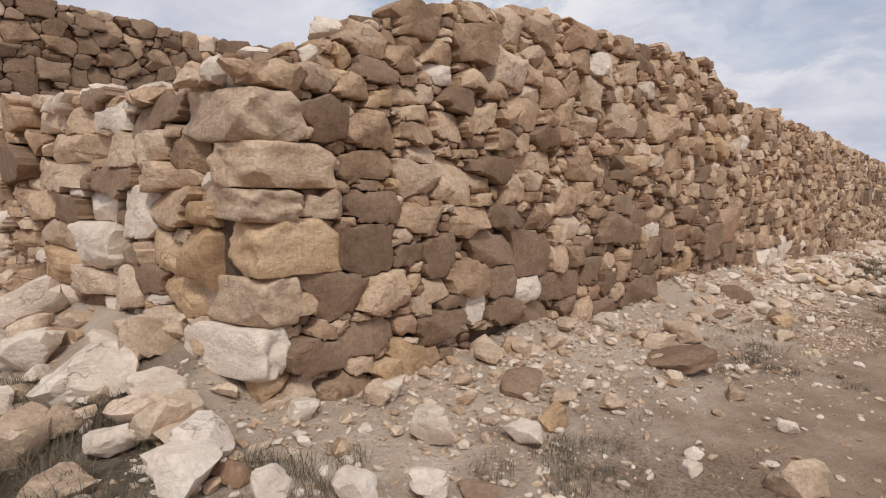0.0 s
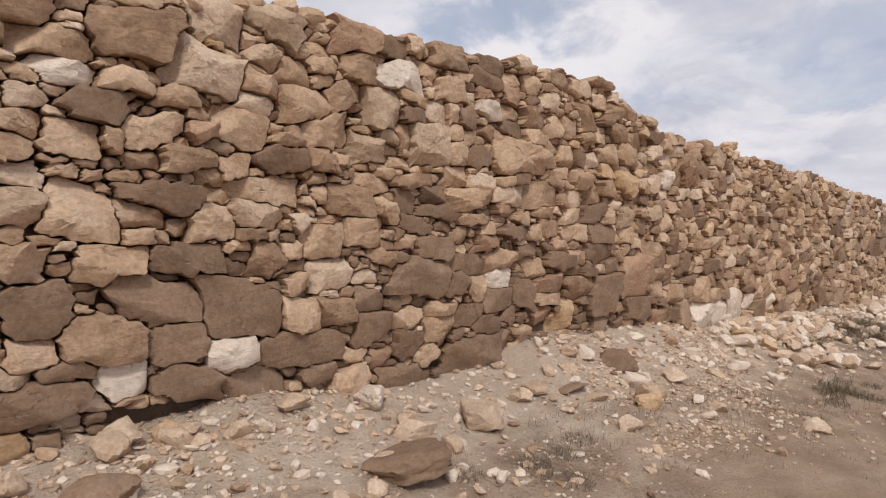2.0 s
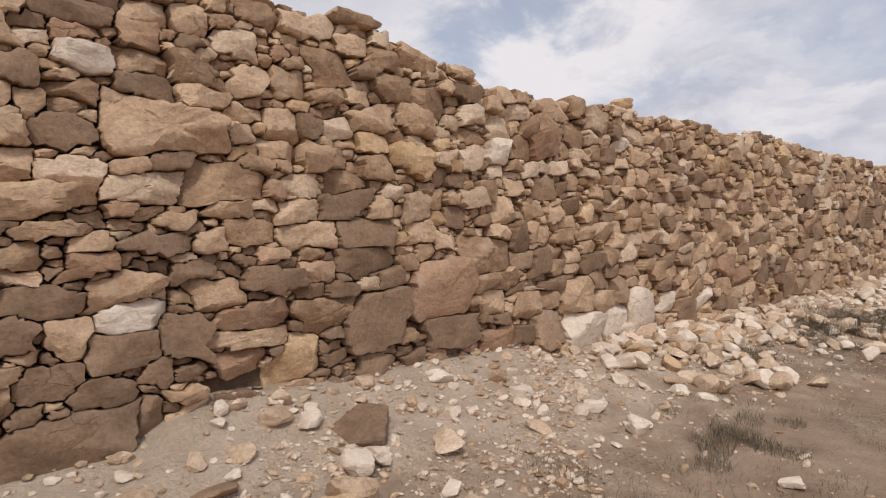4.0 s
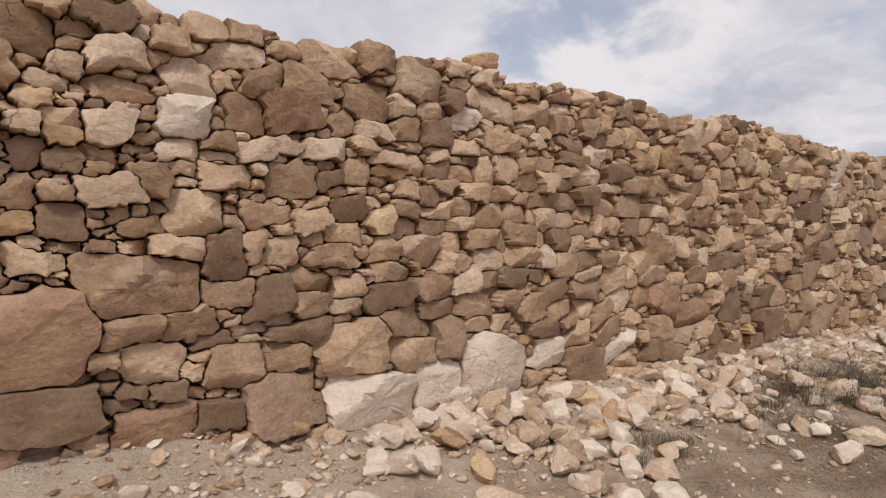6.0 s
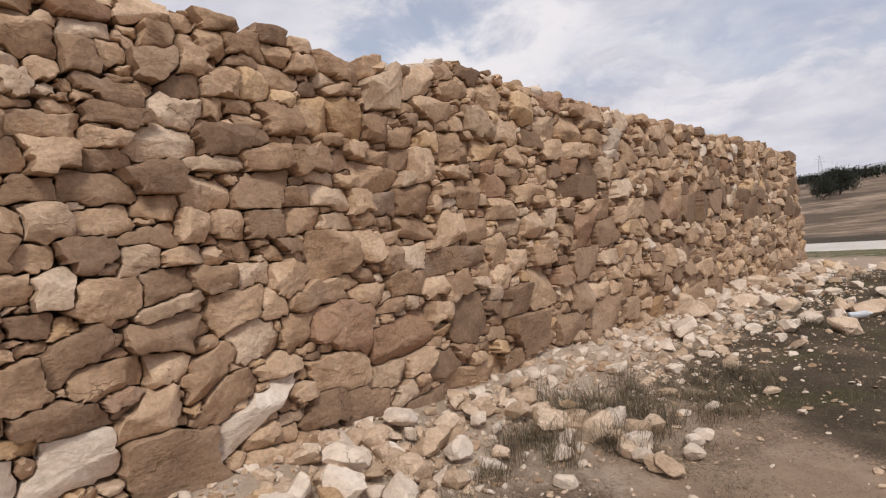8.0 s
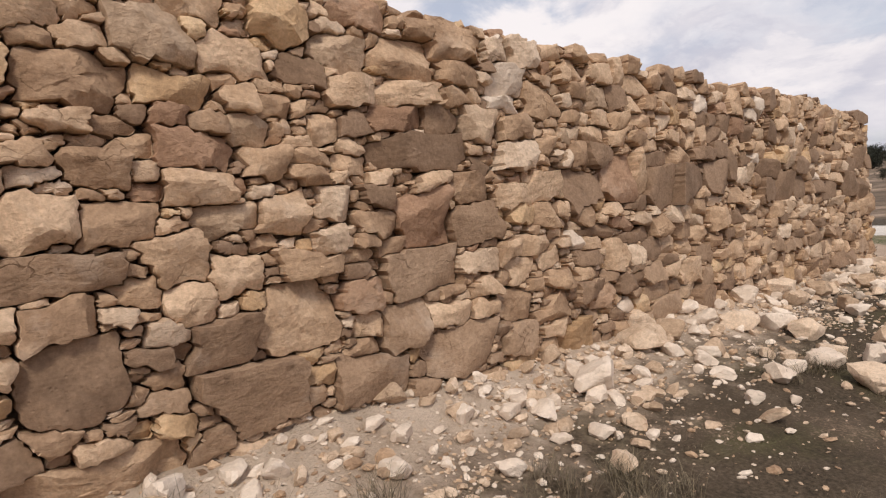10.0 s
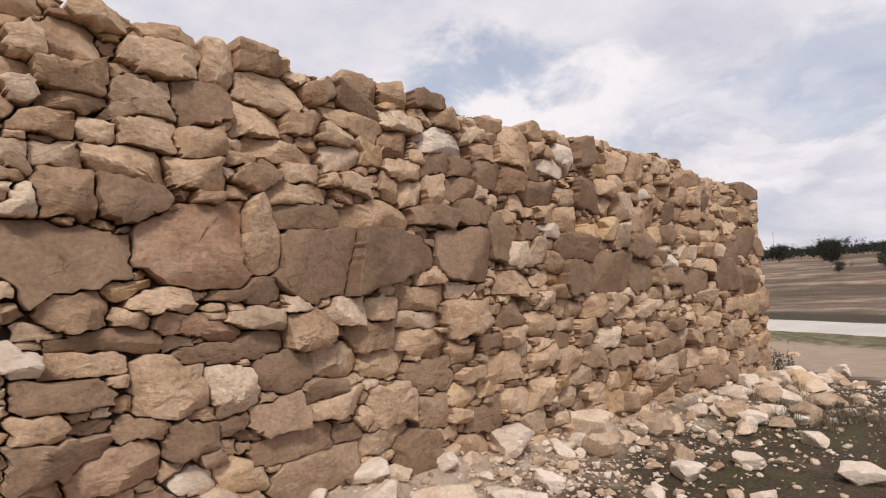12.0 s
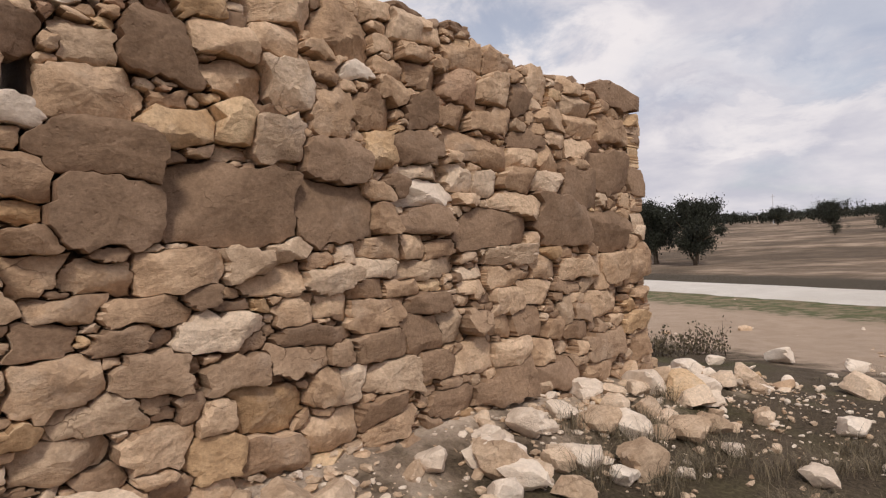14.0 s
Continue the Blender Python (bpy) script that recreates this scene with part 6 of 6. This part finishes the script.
BARK = earth_material("bark", (0.07, 0.05, 0.035), (0.16, 0.12, 0.085), 8)
SHRUB_LEAF = leaf_material("shrub_leaf", (0.07, 0.06, 0.035), (0.16, 0.12, 0.07))
shrub(27.8, 1.5, 0.4, 0.5, 1)
shrub(28.4, 1.15, 0.42, 0.6, 2)


# ---- plastic bottle ----
def bottle(x, y, turn):
    """A clear water bottle on its side: ribbed body, shoulder, neck, cap and paper band."""
    base = tagged(new("plastic_bottle"), "crumpled clear plastic water bottle lying on the ground", "bottle")
    base.matrix_world = pose(x, y, ground_height(x, y) + 0.043, 0, 0, turn)
    m, n, l, p = nodes_of("clear_plastic")
    p.inputs["Base Color"].default_value = (0.80, 0.84, 0.90, 1)
    p.inputs["Roughness"].default_value = 0.12
    p.inputs["IOR"].default_value = 1.35
    p.inputs["Transmission Weight"].default_value = 0.65

    def turned(name, prof, mat, label=""):
        v, f = [], []
        for i, (s, r) in enumerate(prof):
            for k in range(20):
                a = 6.2832 * k / 20
                dent = 1 - 0.12 * max(0, math.cos(a - 1.2)) * math.exp(-((s - 0.13) / 0.05) ** 2)
                v.append((s, r * dent * math.cos(a), r * dent * math.sin(a)))
            if i:
                f += [((i - 1) * 20 + k, i * 20 + k, i * 20 + (k + 1) % 20, (i - 1) * 20 + (k + 1) % 20) for k in range(20)]
        f += [tuple(range(20)), tuple(range(len(v) - 1, len(v) - 21, -1))]
        part(name, mesh(name, v, f, mat, smooth=True), base, label)

    body = [(0, 0.02), (0.004, 0.038), (0.012, 0.044)] + [(0.02 + 0.009 * k, 0.044 if k % 2 else 0.0415) for k in range(22)]
    turned("body", body + [(0.225, 0.043), (0.25, 0.034), (0.27, 0.02), (0.278, 0.0145), (0.29, 0.014)], m)
    c, cn, cl, cp = nodes_of("white_cap")
    cp.inputs["Base Color"].default_value = (0.75, 0.75, 0.78, 1)
    turned("cap", [(0.288, 0.012), (0.289, 0.0158), (0.306, 0.0155), (0.309, 0.012)], c, "white screw cap")


bottle(18.72, -1.53, -44)


# ---- trees ----
LEAF = leaf_material("dark_foliage", (0.008, 0.010, 0.006), (0.026, 0.030, 0.015))


def tree(x, y, high, wide, seed, label, leaves=2600):
    r = random.Random(seed)
    base = tagged(new("tree"), label, "tree")
    base.location = (x, y, ground_height(x, y) - 0.05)
    v, f = [], []

    def limb(p, q, r0, r1):
        d = (q - p).normalized()
        s = d.orthogonal().normalized()
        t = d.cross(s)
        o = len(v)
        for k in range(5):
            c = p.lerp(q, k / 4) + Vector((r.gauss(0, r0 * 0.3), r.gauss(0, r0 * 0.3), 0)) * (0 < k < 4)
            w = r0 + (r1 - r0) * k / 4
            v.extend([tuple(c + (s * math.cos(a) + t * math.sin(a)) * w) for a in (0, 1.05, 2.1, 3.14, 4.19, 5.24)])
        f.extend([(o + k * 6 + j, o + k * 6 + (j + 1) % 6, o + k * 6 + 6 + (j + 1) % 6, o + k * 6 + 6 + j) for k in range(4) for j in range(6)])

    clumps = []
    for _ in range(3):
        foot = Vector((r.gauss(0, 0.12), r.gauss(0, 0.12), 0))
        fork = Vector((r.gauss(0, wide * 0.12), r.gauss(0, wide * 0.12), high * r.uniform(0.26, 0.36)))
        limb(foot, fork, 0.022 * high, 0.014 * high)
        for _ in range(6):
            tip = Vector((r.gauss(0, wide * 0.26), r.gauss(0, wide * 0.26), high * r.uniform(0.35, 0.93)))
            limb(fork, tip, 0.012 * high, 0.003 * high)
            clumps.append((tip, wide * r.uniform(0.13, 0.24)))
    for _ in range(44):
        a, rr = r.uniform(0, 6.28), wide * r.uniform(0.0, 0.36)
        clumps.append((Vector((rr * math.cos(a), rr * math.sin(a), high * r.uniform(0.24, 0.88))), wide * r.uniform(0.13, 0.21)))
    part("trunk", mesh("trunk", v, f, BARK), base)
    lv, lf = [], []
    for _ in range(leaves):
        c, s = clumps[r.randrange(len(clumps))]
        q = c + Vector((r.gauss(0, s * 0.42), r.gauss(0, s * 0.42), r.gauss(0, s * 0.42)))
        sz = 0.027 * wide * r.uniform(0.5, 1.1)
        m = Matrix.LocRotScale(q, Euler((r.uniform(0, 6), r.uniform(0, 6), r.uniform(0, 6))), (sz, sz * 0.5, 1))
        o = len(lv)
        lv.extend([tuple(m @ Vector(k)) for k in ((-1, 0, 0), (0, -1, 0.02), (1, 0, 0), (0, 1, 0.02))])
        lf.append((o, o + 1, o + 2, o + 3))
    part("crown", mesh("crown", lv, lf, LEAF), base)


tree(67.3, 21.6, 5.0, 3.7, 2, "dark leafy tree standing by the white road", 22000)
tree(65.2, 17.3, 5.1, 3.7, 3, "dark leafy tree with a forked trunk by the road", 22000)
tree(70.5, 24.5, 4.6, 4.2, 4, "dark tree at the edge of the grove by the road", 13000)
tree(74.0, 28.5, 4.9, 4.6, 5, "dark tree in the grove by the road", 13000)
tree(161.9, 32.6, 4.6, 6.4, 6, "lone round-crowned tree on the dry slope", 9000)
tree(104.8, 17.9, 1.5, 1.8, 7, "small dry bush on the slope", 2500)
tree(111.0, 13.5, 3.0, 3.8, 8, "dark bush on the dry slope", 5000)
tree(124.0, 13.5, 4.0, 5.5, 9, "dark spreading tree on the dry slope", 8000)
tree(186.0, 49.6, 4.5, 6.0, 10, "dark tree below the wood on the slope", 6000)

# ---- distance ----
wood_rng = random.Random(13)
wv, wf = [], []


def far_tree(x, y, high, wide):
    z = ground_height(x, y)
    lumps = []
    for _ in range(7):
        a, rr = wood_rng.uniform(0, 6.28), wide * 0.36 * math.sqrt(wood_rng.random())
        lumps.append((Vector((x + rr * math.cos(a), y + rr * math.sin(a), z + high * wood_rng.uniform(0.3, 0.78))), wide * wood_rng.uniform(0.13, 0.2)))
    for _ in range(150):
        c, s = lumps[wood_rng.randrange(7)]
        q = c + Vector((wood_rng.gauss(0, s * 0.6), wood_rng.gauss(0, s * 0.6), wood_rng.gauss(0, s * 0.42)))
        s = wide * 0.05 * wood_rng.uniform(0.6, 1.3)
        m = Matrix.LocRotScale(q, Euler((wood_rng.uniform(0, 6), wood_rng.uniform(0, 6), 0)), (s, s * 0.7, 1))
        o = len(wv)
        wv.extend([tuple(m @ Vector(k)) for k in ((-1, 0, 0), (0, -1, 0), (1, 0, 0), (0, 1, 0))])
        wf.append((o, o + 1, o + 2, o + 3))


for _ in range(620):
    y = wood_rng.uniform(-90, 230)
    x = 238 + wood_rng.gauss(0, 10) + 0.05 * y
    far_tree(x, y, wood_rng.uniform(3.0, 4.6), wood_rng.uniform(5, 8))
tagged(new("far_wood", mesh("far_wood", wv, wf, LEAF)), "dark belt of trees along the far slope", "woodland", kind="stuff")


# ---- mast, pylons and the far ridge ----
# galvanised steel, its colour paled to stand in for distance haze
STEEL = earth_material("hazed_galvanised_steel", (0.58, 0.58, 0.62), (0.68, 0.68, 0.72))


def strut(bm_v, bm_f, p, q, w):
    p, q = Vector(p), Vector(q)
    a = (q - p).normalized().orthogonal().normalized() * w
    b = (q - p).normalized().cross(a)
    o = len(bm_v)
    for c in (p, q):
        bm_v.extend([tuple(c + k) for k in (a, b, -a, -b)])
    bm_f.extend([(o + k, o + (k + 1) % 4, o + 4 + (k + 1) % 4, o + 4 + k) for k in range(4)])


def pylon(x, y, high, w):
    base = tagged(new("pylon"), "distant grey lattice power pylon on the ridge", "pylon")
    base.location = (x, y, ground_height(x, y) - 0.5)
    v, f = [], []
    for sx, sy in ((-1, -1), (1, -1), (1, 1), (-1, 1)):
        strut(v, f, (sx * w, sy * w, 0), (sx * w * 0.12, sy * w * 0.12, high), 0.22)
    for k in range(6):
        s0, s1 = 1 - 0.88 * k / 6, 1 - 0.88 * (k + 1) / 6
        for a, b in (((-1, -1), (1, -1)), ((1, -1), (1, 1)), ((1, 1), (-1, 1)), ((-1, 1), (-1, -1))):
            strut(v, f, (a[0] * w * s0, a[1] * w * s0, high * k / 6), (b[0] * w * s1, b[1] * w * s1, high * (k + 1) / 6), 0.14)
    part("lattice", mesh("lattice", v, f, STEEL), base)
    for k, span in ((0.72, 1.9), (0.86, 1.5), (0.97, 1.0)):
        v, f = [], []
        strut(v, f, (-span * w * 0.3, -span * w, high * k), (span * w * 0.3, span * w, high * k), 0.2)
        part("cross_arm", mesh("cross_arm", v, f, STEEL), base)


pylon(820, 128, 26, 3.0)
mast = tagged(new("mast"), "thin pale mast standing before the wood", "mast")
mast.location = (206, 57, ground_height(206, 57) - 0.3)
v, f = [], []
strut(v, f, (0, 0, 0), (0, 0, 8.6), 0.1)
part("pole", mesh("pole", v, f, STEEL), mast)
v, f = [], []
strut(v, f, (0, -0.5, 7.9), (0, 0.5, 7.9), 0.06)
part("cross_arm", mesh("cross_arm", v, f, STEEL), mast)

# the haze of distance is put into the ridge's pale bluish grey
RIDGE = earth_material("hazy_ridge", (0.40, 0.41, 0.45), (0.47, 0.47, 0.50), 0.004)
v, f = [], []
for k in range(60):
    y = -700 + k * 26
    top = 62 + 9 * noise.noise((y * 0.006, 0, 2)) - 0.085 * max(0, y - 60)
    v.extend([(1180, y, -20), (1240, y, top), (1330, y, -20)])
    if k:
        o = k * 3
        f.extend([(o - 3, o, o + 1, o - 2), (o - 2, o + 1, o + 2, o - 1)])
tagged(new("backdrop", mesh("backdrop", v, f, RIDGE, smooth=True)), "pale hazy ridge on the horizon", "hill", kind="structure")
